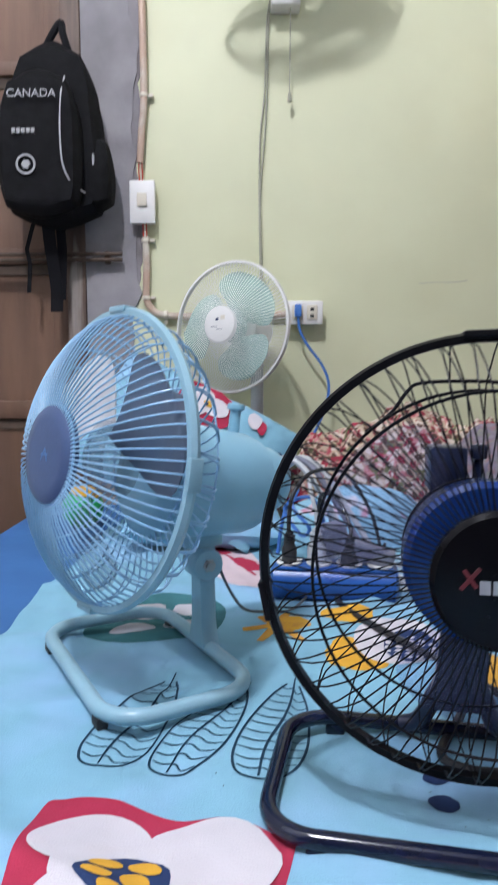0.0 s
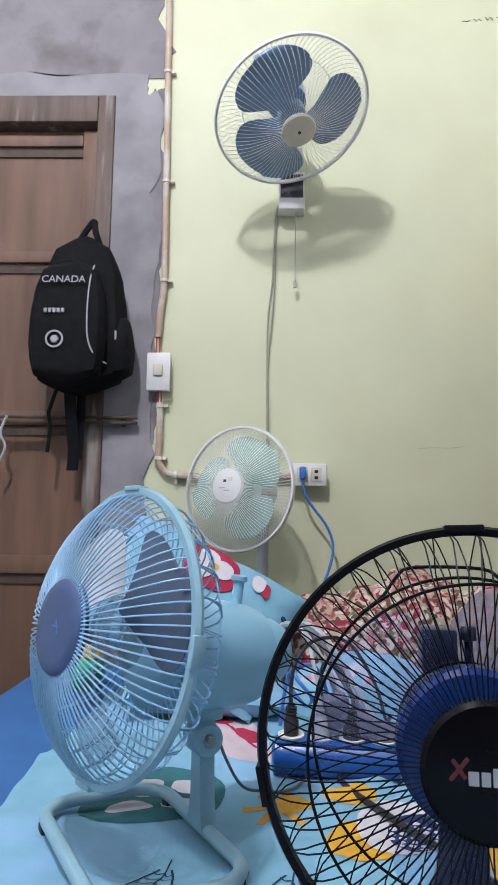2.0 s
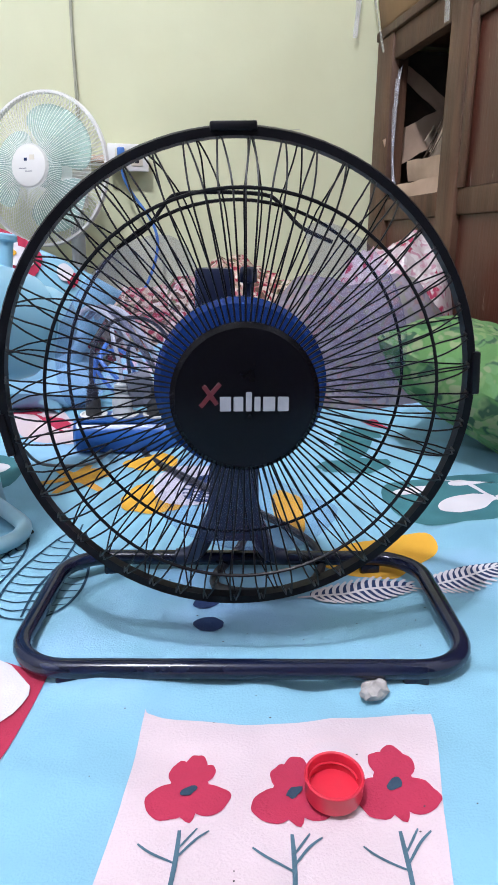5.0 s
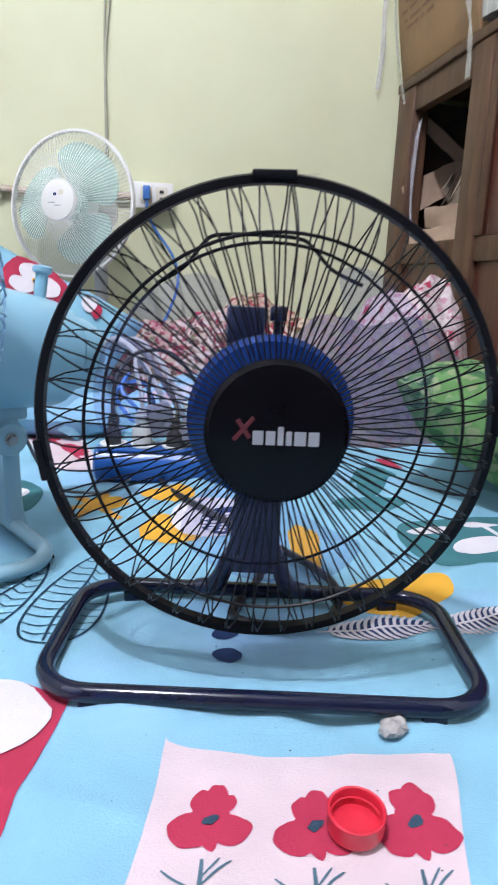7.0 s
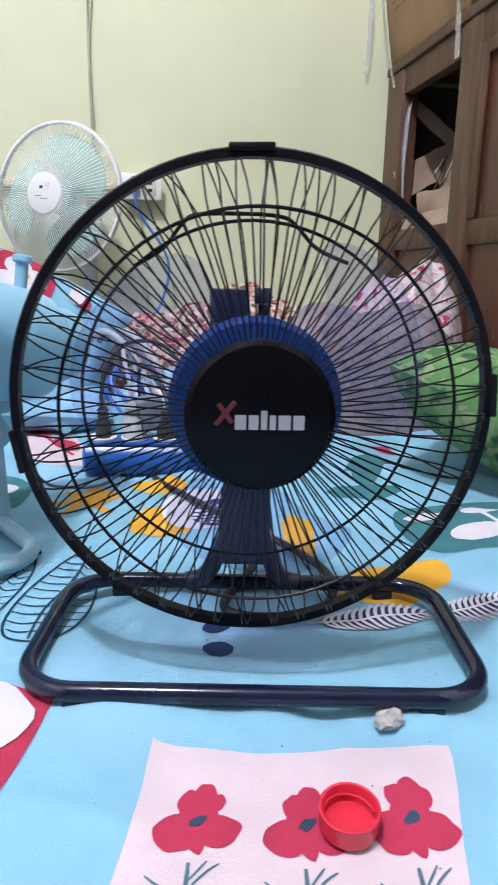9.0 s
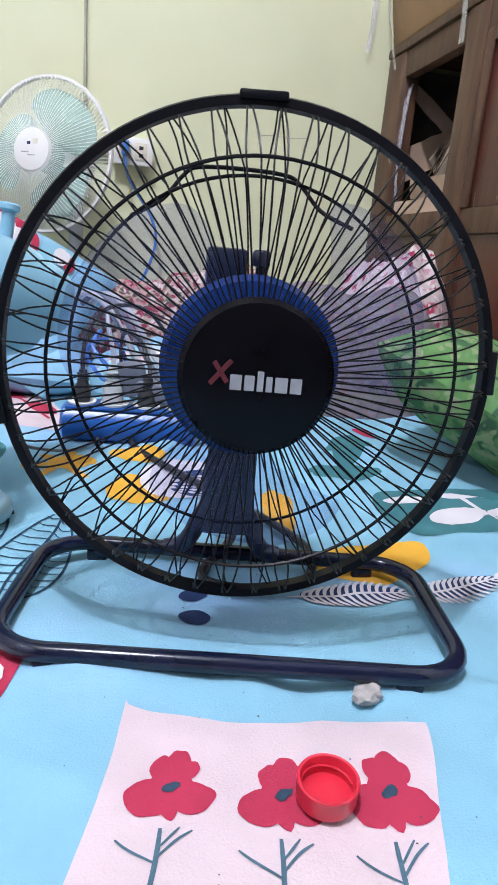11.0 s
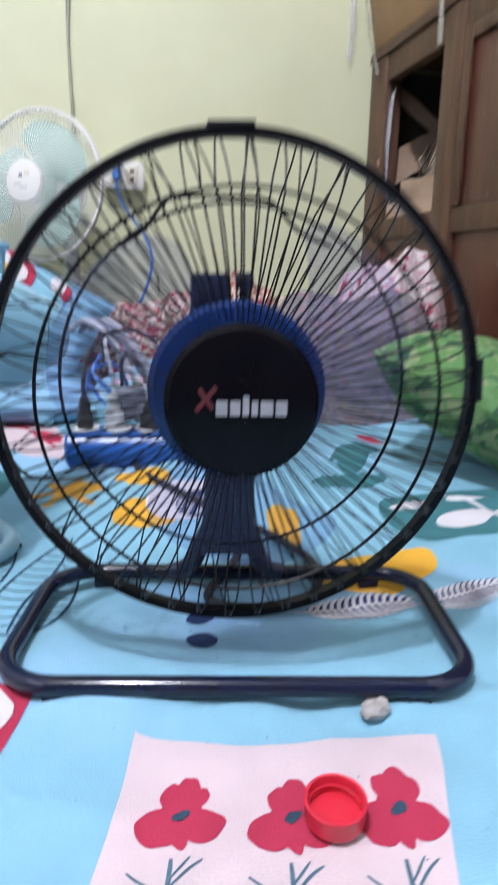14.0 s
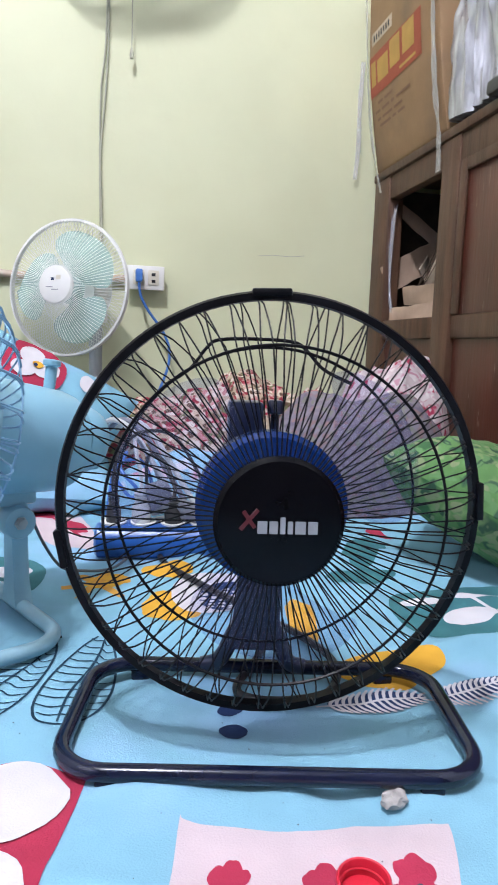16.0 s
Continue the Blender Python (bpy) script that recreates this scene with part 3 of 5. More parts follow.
# ceiling bulb
lamp = thing("ceiling_bulb", LAMP, "round white ceiling bulb in a holder", "ceiling lamp")
bm = bmesh.new()
lathe(bm, [(0.0, -0.05), (0.03, -0.04), (0.05, -0.01), (0.045, 0.02), (0.025, 0.045), (0.02, 0.05)], 24)
ob = part("bulb", bm, M_BULB, lamp, m=Matrix.Translation(LAMP))
ob.visible_shadow = False
bm = bmesh.new()
lathe(bm, [(0.0, 0.051), (0.024, 0.051), (0.03, 0.06), (0.035, 0.0995), (0.0, 0.0995)], 24)
part("holder", bm, M_WHITEP, lamp, m=Matrix.Translation(LAMP))


# ---- bed ----
shift[0] = NEAR
bed = thing("bed", (0.2, 0.5, 0), "low bed frame under a blue mattress", "bed")
for x in (-0.42, 0.72):
    for y in (-0.5, 1.48):
        part("leg", B((x - 0.03, y - 0.03, -0.0115), (x + 0.03, y + 0.03, 0.2), 0.004), M_CAB, bed)
part("frame", B((-0.46, -0.54, 0.2), (0.76, 1.55, 0.29), 0.006), M_CAB, bed)
mattress = tagged(part("mattress", B((-0.475, -0.56, 0.2905), (0.775, 1.57, 0.492), 0.035, 4), M_MATT), "thick mattress in a plain blue cover", "mattress")

# printed sheet: one thin cloth with soft folds
SX0, SX1 = -0.255, 0.74
YS = [-0.5 + 0.012 * k for k in range(50)] + [0.1 + 0.0035 * k for k in range(215)] + [0.8525 + 0.008 * k for k in range(82)]
bm = bmesh.new()
NX = 285
rows = []
for y in YS:
    edge = 0.012 * noise.noise(Vector((y * 5, 0, 3))) + 0.05 * max(0, y - 0.9)
    row = []
    for i in range(NX + 1):
        x = (SX0 + edge) + (SX1 - SX0 - edge) * i / NX
        row.append(bm.verts.new((x, y, bed_z(x, y) - (0.006 if i == 0 else 0))))
    rows.append(row)
for r0, r1 in zip(rows, rows[1:]):
    for i in range(NX):
        bm.faces.new((r0[i], r0[i + 1], r1[i + 1], r1[i]))
sheet = tagged(part("bed_sheet", bm, M_SHEET, angle=180), "turquoise cotton bed sheet printed with flowers and leaves", "bed sheet")


def lay(bm, lift=0.0006):
    for v in bm.verts:
        v.co.z = bed_z(v.co.x, v.co.y) + lift + v.co.z
    return bm


def outline(bm, pts, step=0.003):
    """A filled flat shape, cut fine enough to follow the cloth."""
    vs = [bm.verts.new((p[0], p[1], 0)) for p in pts]
    f = bm.faces.new(vs)
    bmesh.ops.triangulate(bm, faces=[f])
    for _ in range(12):
        long = [e for e in bm.edges if e.calc_length() > step * 1.8]
        if not long:
            break
        bmesh.ops.subdivide_edges(bm, edges=long, cuts=1)
        bmesh.ops.triangulate(bm, faces=[f for f in bm.faces if len(f.verts) > 3])
    return bm


def blob(cx, cy, rx, ry, turn=0.0, wob=0.06, seed=0.0, n=28, z=0.0):
    out = []
    c, s = math.cos(radians(turn)), math.sin(radians(turn))
    for k in range(n):
        a = 2 * math.pi * k / n
        q = 1 + wob * noise.noise(Vector((math.cos(a) * 1.5 + seed, math.sin(a) * 1.5, seed)))
        x, y = rx * q * math.cos(a), ry * q * math.sin(a)
        out.append((cx + c * x - s * y, cy + s * x + c * y))
    return out


def printed(name, shapes, material, lift=0.0006, label="", stuff=False):
    bm = bmesh.new()
    for s in shapes:
        b2 = bmesh.new()
        outline(b2, s)
        me = bpy.data.meshes.new("tmp")
        b2.to_mesh(me)
        b2.free()
        bm.from_mesh(me)
        bpy.data.meshes.remove(me)
    return part(name, lay(bm, lift), material, sheet, label, stuff=stuff)


def stroke(pts, w, taper=True):
    """The outline of a brush line through the points."""
    pts = smooth_path([(p[0], p[1], 0) for p in pts], 5)
    n = len(pts)
    left, right = [], []
    for i, p in enumerate(pts):
        d = (pts[min(i + 1, n - 1)] - pts[max(i - 1, 0)]).normalized()
        ww = w * (0.45 + 0.55 * math.sin(math.pi * (0.15 + 0.75 * i / (n - 1)))) if taper else w
        o = Vector((-d.y, d.x, 0)) * ww
        left.append((p + o)[:2])
        right.append((p - o)[:2])
    return left + right[::-1]


def curvy(corners, steps=5):
    return [p[:2] for p in smooth_path([(c[0], c[1], 0) for c in corners], steps, closed=True)]


# crimson patch with the white four-lobed flower
printed("crimson_patch", [curvy([(-0.101, 0.406), (-0.088, 0.417), (-0.055, 0.416), (-0.015, 0.400), (0.03, 0.392), (0.066, 0.373), (0.071, 0.366), (0.058, 0.315), (0.04, 0.25), (0.02, 0.18), (-0.05, 0.18), (-0.09, 0.22), (-0.097, 0.32)])], M_PRED, 0.0006, "crimson printed patch")
printed("white_flower", [blob(-0.056, 0.362, 0.038, 0.034, 8, 0.05, 1), blob(0.018, 0.357, 0.043, 0.036, -8, 0.1, 2), blob(-0.055, 0.285, 0.036, 0.036, 0, 0.1, 3), blob(0.006, 0.280, 0.040, 0.036, 0, 0.1, 4), blob(-0.026, 0.330, 0.046, 0.040, 0, 0, 5)], M_PWHITE, 0.0016, "white printed petals")
printed("flower_eye", [blob(-0.028, 0.326, 0.027, 0.022, 10, 0.15, 6)], M_PNAVY, 0.0023)
for k, q in enumerate(((-0.041, 0.336, 0.010, 0.006, 20), (-0.019, 0.338, 0.010, 0.006, 0), (-0.043, 0.321, 0.009, 0.006, 0), (-0.022, 0.324, 0.009, 0.006, 30), (-0.032, 0.311, 0.009, 0.005, 0))):
    printed("flower_seed", [blob(*q, 0.1, k + 1, 14)], M_PYEL, 0.0030)

# pink patch with three crimson flowers
printed("pink_patch", [curvy([(0.128, 0.325), (0.131, 0.3255), (0.148, 0.317), (0.203, 0.303), (0.24, 0.302), (0.281, 0.2925), (0.2865, 0.287), (0.272, 0.249), (0.258, 0.215), (0.235, 0.15), (0.232, 0.148), (0.16, 0.155), (0.0865, 0.165), (0.0855, 0.168), (0.1015, 0.22), (0.1165, 0.269)])], M_PPINK, 0.0006, "pale pink printed patch")
for k, (fx, fy) in enumerate(((0.146, 0.2615), (0.1950, 0.2475), (0.2440, 0.2415))):
    tr = -10 + 4 * k
    printed("crimson_flower", [blob(fx - 0.0098, fy - 0.004, 0.0108, 0.0108, tr, 0.15, k), blob(fx + 0.0092, fy - 0.0065, 0.0112, 0.0098, tr - 15, 0.18, k + 3), blob(fx - 0.0010, fy + 0.0125, 0.0066, 0.0098, tr + 8, 0.15, k + 6), blob(fx + 0.0058, fy + 0.0160, 0.0060, 0.0100, tr - 8, 0.15, k + 8), blob(fx + 0.0100, fy + 0.0110, 0.0052, 0.0072, tr - 25, 0.15, k + 7), blob(fx + 0.001, fy + 0.003, 0.010, 0.0095, 0, 0, k), curvy([(fx - 0.004, fy - 0.008), (fx + 0.003, fy - 0.010), (fx - 0.001, fy - 0.019), (fx - 0.006, fy - 0.012)], 3)], M_PRED, 0.00105)
    printed("flower_heart", [blob(fx + 0.001, fy + 0.001, 0.0045, 0.0028, 25, 0.4, k + 9, 14)], M_HEART, 0.0015)
    sx, sy = fx - 0.006, fy - 0.022
    printed("flower_stem", [stroke([(sx, sy), (sx - 0.004, sy - 0.02), (sx - 0.012, sy - 0.05)], 0.0011), stroke([(sx - 0.004, sy - 0.019), (sx - 0.014, sy - 0.010), (sx - 0.019, sy - 0.004)], 0.0007), stroke([(sx - 0.003, sy - 0.016), (sx + 0.006, sy - 0.008), (sx + 0.013, sy - 0.004)], 0.0007), stroke([(sx - 0.001, sy - 0.010), (sx + 0.004, sy - 0.005), (sx + 0.008, sy - 0.001)], 0.0006)], M_STEMINK, 0.00105)

# the pair of navy spots, teal block with white leaves, feather, yellow sun
printed("navy_spot", [blob(0.181, 0.4475, 0.0105, 0.0085, 0, 0.1, 1)], M_PNAVY)
printed("navy_spot", [blob(0.1775, 0.4170, 0.0108, 0.0105, 0, 0.12, 2)], M_PNAVY)


def leaf_lines(x0, y0, x1, y1, half, ribs, seed):
    """A leaf drawn in brush lines: a midrib, an outline and wavy cross ribs."""
    a, b = Vector((x0, y0)), Vector((x1, y1))
    d = b - a
    s = Vector((-d.y, d.x)).normalized()
    shapes = [stroke([a + d * 0.02, a + d * 0.3 + s * half * 0.12, a + d * 0.7 - s * half * 0.1, b + d * 0.06], 0.0012)]

    def reach(t):
        return half * max(0.0, math.sin(math.pi * t ** 0.62)) ** 0.55

    ts = (0.97, 0.82, 0.6, 0.38, 0.2, 0.08, 0.02)
    loop = [a + d * t + s * reach(t) for t in ts] + [a] + [a + d * t - s * reach(t) for t in ts[::-1]]
    shapes.append(stroke(loop, 0.0011, False))
    for k in range(ribs):
        t = 0.07 + 0.84 * k / (ribs - 1)
        w = reach(t) * 0.98
        j = noise.noise(Vector((seed, k * 1.7, 0))) * 0.004
        c = a + d * t
        shapes.append(stroke([c + s * w + d * (0.03 + j), c + s * w * 0.5 + d * (0.005 + 3 * j), c - s * w * 0.1 + d * 0.02, c - s * w * 0.55 + d * (-0.02 - 2 * j), c - s * w + d * 0.02], 0.0008))
    return shapes


for k, q in enumerate(((-0.077, 0.460, -0.037, 0.612, 0.029), (-0.023, 0.450, 0.034, 0.582, 0.027), (0.047, 0.434, 0.082, 0.588, 0.028))):
    printed("leaf_drawing", leaf_lines(*q, 11, k * 3.52), M_LEAFINK, 0.0006, "navy line drawing of a leaf")
printed("teal_block", [curvy([(0.405, 0.57), (0.44, 0.555), (0.52, 0.56), (0.60, 0.565), (0.62, 0.63), (0.60, 0.69), (0.50, 0.69), (0.43, 0.685), (0.40, 0.64)])], M_PTEAL, 0.0006)
printed("white_leaf", [blob(0.482, 0.607, 0.034, 0.020, 12, 0.15, 2), blob(0.545, 0.60, 0.03, 0.018, -12, 0.15, 3), blob(0.445, 0.655, 0.03, 0.011, 12, 0.2, 4), blob(0.52, 0.655, 0.034, 0.012, -8, 0.2, 5), stroke([(0.515, 0.56), (0.515, 0.60), (0.508, 0.64), (0.49, 0.68)], 0.0024)], M_PWHITE, 0.00105)
printed("yellow_sun", [curvy([(0.290, 0.510), (0.33, 0.528), (0.38, 0.536), (0.400, 0.52), (0.393, 0.497), (0.36, 0.472), (0.335, 0.456), (0.305, 0.466), (0.285, 0.49)])], M_PYEL, 0.0006)
fe = []
for t in range(30):
    if t in (14, 15):
        continue
    f = t / 29
    cx, cy = 0.262 + 0.175 * f, 0.4410 + 0.022 * max(0.0, f - 0.52) / 0.48 + 0.002 * math.sin(6 * f)
    w = 0.017 * math.sin(math.pi * min(1, 0.1 + (f * 1.9 % 0.95))) ** 0.5
    fe.append(stroke([(cx, cy), (cx + 0.003, cy + w * 0.6), (cx + 0.009, cy + w)], 0.0015))
    fe.append(stroke([(cx, cy), (cx + 0.004, cy - w * 0.6), (cx + 0.010, cy - w)], 0.0015))
fe.append(stroke([(0.25, 0.440), (0.3, 0.443), (0.347, 0.4415)], 0.0013))
fe.append(stroke([(0.357, 0.440), (0.40, 0.452), (0.441, 0.465)], 0.0013))
printed("feather_shade", [blob(0.304, 0.442, 0.044, 0.014, 0, 0.1, 3), blob(0.400, 0.453, 0.041, 0.013, 15, 0.1, 6)], M_PNAVY, 0.00105)
printed("feather", fe, M_PWHITE, 0.0015, stuff=True)
# yellow flower with a spotted heart, half under the black fan
for k, q in enumerate(((0.155, 0.660, 0.034, 0.042, 20), (0.155, 0.770, 0.033, 0.022, 20), (0.287, 0.61, 0.017, 0.05, -8), (0.085, 0.745, 0.03, 0.018, 30))):
    printed("orange_petal", [blob(*q, 0.35, k + 1)], M_PYEL, 0.0006)
printed("white_heart", [blob(0.205, 0.70, 0.05, 0.07, -10, 0.1, 5)], M_PWHITE, 0.00105)
printed("spotted_heart", [blob(0.216, 0.685, 0.030, 0.048, -10, 0.1, 5)], M_PNAVY, 0.0015)
printed("white_spots", [blob(0.212 + 0.012 * (i + 0.5 * (j % 2)) - 0.003 * j, 0.675 + 0.011 * j, 0.0042, 0.0042, 0, 0.2, i, 10) for i in range(-2, 3) for j in range(-3, 4) if (i * 0.012) ** 2 / 0.029 ** 2 + (j * 0.011) ** 2 / 0.04 ** 2 < 1], M_PWHITE, 0.00195, stuff=True)
# further patches towards the pillows
printed("pink_square", [curvy([(-0.055, 1.15), (0.005, 1.16), (0.05, 1.02), (0.065, 0.90), (0.01, 0.90), (-0.03, 1.0)])], M_PPINK, 0.0006)
printed("crimson_sprig", [blob(-0.02, 1.08, 0.02, 0.03, 20, 0.5, 1), blob(0.03, 1.0, 0.014, 0.035, 30, 0.5, 2), stroke([(-0.03, 1.12), (0.0, 1.04), (0.045, 0.95)], 0.003)], M_PRED, 0.00105)
printed("dark_leaf_block", [curvy([(-0.15, 0.71), (-0.06, 0.70), (0.0, 0.73), (0.0, 0.83), (-0.07, 0.86), (-0.14, 0.80)])], M_PTEAL, 0.0006)
printed("white_leaf", [blob(-0.100, 0.743, 0.027, 0.018, 20, 0.25, 1), blob(-0.040, 0.745, 0.029, 0.018, -20, 0.25, 2), blob(-0.095, 0.797, 0.030, 0.022, 20, 0.25, 3), blob(-0.034, 0.802, 0.028, 0.022, -20, 0.25, 4)], M_PWHITE, 0.00105)
printed("orange_star", [stroke([(0.03, 0.735), (0.07, 0.74), (0.11, 0.735)], 0.006), stroke([(0.05, 0.70), (0.07, 0.74), (0.085, 0.78)], 0.006), stroke([(0.05, 0.77), (0.07, 0.74), (0.1, 0.70)], 0.006)], M_PORG, 0.0006)
printed("crimson_bud", [blob(0.505, 0.935, 0.014, 0.03, 10, 0.4, 3)], M_PRED, 0.0006)
printed("teal_leaf", [blob(0.44, 0.83, 0.03, 0.07, -30, 0.3, 3), blob(0.40, 0.74, 0.05, 0.02, 10, 0.3, 8)], M_PTEAL, 0.0006)


# ---- fans ----
def fan_base(fan, at, yaw, half_w, half_d, tube_r, material, foot_material, corner=0.035):
    """The bent tube that a fan stands on, with rubber feet."""
    m = pose(at[0], at[1], 0.5, 0, 0, yaw)
    bm = bmesh.new()
    tube(bm, round_rect(half_w, half_d, corner, 0.006 + tube_r), tube_r, 12, closed=True)
    part("base_tube", bm, material, fan, m=m)
    for x, y in ((-half_w * 0.74, -half_d), (half_w * 0.74, -half_d), (-half_w * 0.74, half_d), (half_w * 0.74, half_d)):
        bm = B((x - 0.008, y - tube_r * 0.7, -0.002), (x + 0.008, y + tube_r * 0.8, 0.0085), 0.002)
        part("rubber_foot", bm, foot_material, fan, m=m)
    return m


def head_parts(fan, h, c):
    """Guards, rim, clips, hub and blades of a floor fan's head."""
    R = c["r"]
    d = c["dome"]
    front = [(0.30 * R, d), (0.45 * R, d * 0.99), (0.6 * R, d * 0.94), (0.75 * R, d * 0.82), (0.86 * R, d * 0.62), (0.94 * R, d * 0.36), (0.985 * R, 0.004)]
    front[0] = (0.9 * c["hub_r"], d - 0.002)
    front[-1] = (0.966 * R, 0.0022)
    if c.get("cone"):
        front = [(0.30 * R, d), (0.45 * R, d * 0.93), (0.6 * R, d * 0.80), (0.75 * R, d * 0.60), (0.86 * R, d * 0.40), (0.93 * R, d * 0.22), (0.962 * R, 0.003)]
    b = c["back"]
    rear = [(0.30 * R, -b), (0.5 * R, -b * 0.98), (0.68 * R, -b * 0.9), (0.82 * R, -b * 0.7), (0.93 * R, -b * 0.42), (0.966 * R, -0.002)]
    if c.get("cone"):
        rear = [(0.30 * R, -b), (0.55 * R, -b), (0.74 * R, -b * 0.97), (0.87 * R, -b * 0.85), (0.95 * R, -b * 0.5), (0.966 * R, -0.002)]
    guard("front_guard", fan, h, c["m_wire"], front, c["wires"], c["wire"], 0.0, c["pinch"], 12, c["front_rings"], 0.006)
    guard("rear_guard", fan, h, c["m_wire"], rear, c["rear_wires"], c["wire"], c["swirl"], c.get("rear_pinch", c["pinch"]), 9, c["rear_rings"], 0.006, 0.03)
    part("rim", ring_band(R, c["rim_w"], -0.0045, 0.0045), c["m_rim"], fan, m=h)
    for a in c["clips"]:
        bm = B((-0.0135, -0.0028, -0.0065), (0.0135, 0.0026, 0.0065), 0.0012)
        ca, sa = math.cos(radians(a)), math.sin(radians(a))
        part("clip", bm, c["m_rim"], fan, m=h @ pose(R * ca, R * sa, 0, 0, 0, a - 90))
    bm = bmesh.new()
    hr = c["hub_r"]
    lathe(bm, [(0, d + 0.0035), (hr * 0.7, d + 0.0034), (hr * 0.93, d + 0.0022), (hr, d - 0.001), (hr, d - 0.007), (hr * 0.96, d - 0.008), (0, d - 0.008)], 64)
    badge = part("badge", bm, c["m_hub"], fan, m=h)
    bm = bmesh.new()
    br = c["boss_r"]
    lathe(bm, [(0, 0.016), (br * 0.45, 0.016), (br * 0.55, 0.012), (br * 0.6, 0.008), (br * 0.93, 0.006), (br, 0.002), (br, -0.016), (br * 0.94, -0.016), (br * 0.9, 0.0), (0, 0.002)], 48)
    part("blade_hub", bm, c["m_boss"], fan, m=h)
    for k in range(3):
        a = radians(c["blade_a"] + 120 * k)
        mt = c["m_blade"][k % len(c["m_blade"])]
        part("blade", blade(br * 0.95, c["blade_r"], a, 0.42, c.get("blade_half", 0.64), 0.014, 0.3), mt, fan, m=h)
    return badge


def stem(fan, foot, top, yaw, w0, w1, material, fat=1.0):
    """A flat bracket that rises from the base to the head and flares at its foot."""
    bm = bmesh.new()
    rows = []
    prof = [(0.0, 1.5, 0.007), (0.08, 1.25, 0.0065), (0.25, 1.0, 0.006), (0.7, 0.9, 0.006), (0.92, 0.95, 0.007), (1.0, 0.8, 0.006)]
    f, t = Vector(foot), Vector(top)
    x = Vector((math.cos(radians(yaw)), math.sin(radians(yaw)), 0))
    yv = Vector((-x.y, x.x, 0))
    for s, w, th in prof:
        p = f.lerp(t, s)
        ww = (w0 + (w1 - w0) * s) * w
        rows.append([bm.verts.new(p + x * ww * a + yv * th * fat * b2) for a, b2 in ((-1, -0.6), (-0.85, -1), (0.85, -1), (1, -0.6), (1, 0.6), (0.85, 1), (-0.85, 1), (-1, 0.6))])
    for a, b2 in zip(rows, rows[1:]):
        for k in range(8):
            bm.faces.new((a[k], a[(k + 1) % 8], b2[(k + 1) % 8], b2[k]))
    bm.faces.new(rows[0][::-1])
    bm.faces.new(rows[-1])
    return part("stem", bm, material, fan)


# black fan
BF_C, BF_YAW = (0.2025, 0.4165), -10.5
fan = thing("floor_fan", (BF_C[0], BF_C[1], 0.5), "glossy black wire fan with clear blue blades on the bed", "fan", group="fans on the bed")
fan_base(fan, BF_C, BF_YAW, 0.1425, 0.076, 0.0062, M_BLK, M_BLK)
H = face_axes((0.1972, 0.403, 0.6755), -7.5, 2.0)
badge = head_parts(fan, H, dict(r=0.1485, dome=0.047, back=0.045, wires=96, rear_wires=60, wire=0.00058, swirl=0.1, pinch=0.86,
    front_rings=[(0.112, 0.0385, 0.0011)], rear_rings=[(0.113, -0.036, 0.0012), (0.05, -0.045, 0.0012)], rim_w=0.005, clips=(92, 3, 192),
    hub_r=0.0422, boss_r=0.054, blade_r=0.114, blade_a=22, m_wire=M_BLKW, m_rim=M_BLKW, m_hub=M_BLKHUB, m_boss=M_NAVYT, m_blade=[M_BLADEB]))
# the maker's mark as plain shapes: a red cross stroke and a row of pale blocks
for a, w in ((50, 0.0085), (125, 0.0065)):
    bm = B((-w, -0.0013, 0), (w, 0.0013, 0.0004), 0.0003, 1)
    part("red_stroke", bm, M_REDP, badge, m=H @ pose(-0.0195, 0.0022, 0.0503, 0, 0, a))
x = -0.0142
for k, (w, hgt) in enumerate(((0.0062, 0.0082), (0.0054, 0.0082), (0.0034, 0.0108), (0.0034, 0.0082), (0.0068, 0.0082), (0.0062, 0.0082))):
    bm = B((x, -0.0068, 0), (x + w, -0.0068 + hgt, 0.0004), 0.00035, 1)
    part("pale_block", bm, M_GREYP, badge, m=H @ pose(0, 0, 0.0503))
    x += w + 0.0014
bm = bmesh.new()
lathe(bm, [(0, -0.118), (0.02, -0.117), (0.034, -0.108), (0.040, -0.09), (0.042, -0.05), (0.040, -0.03), (0, -0.028)], 36)
part("motor_housing", bm, M_NAVY, fan, m=H)
part("gear_box", B((-0.029, 0.036, -0.105), (-0.001, 0.071, -0.07), 0.003), M_NAVY, fan, m=H)
bm = bmesh.new()
lathe(bm, [(0, 0), (0.0035, 0), (0.0035, 0.022), (0.0065, 0.023), (0.0065, 0.032), (0.005, 0.034), (0, 0.034)], 20)
part("knob", bm, M_NAVY, fan, m=H @ pose(0.010, 0.038, -0.09, -90, 0, 0))
bm = bmesh.new()
tube(bm, smooth_path([(-0.078, 0.083, -0.040), (-0.060, 0.096, -0.055), (-0.048, 0.112, -0.060), (-0.038, 0.1185, -0.062), (-0.006, 0.120, -0.062), (0.020, 0.1185, -0.062), (0.030, 0.112, -0.060), (0.043, 0.098, -0.055), (0.062, 0.088, -0.042)]), 0.0014, 8)
part("handle", bm, M_BLKW, fan, m=H)
stem(fan, (0.2075, 0.487, 0.533), (0.205, 0.462, 0.645), BF_YAW, 0.020, 0.019, M_NAVY)
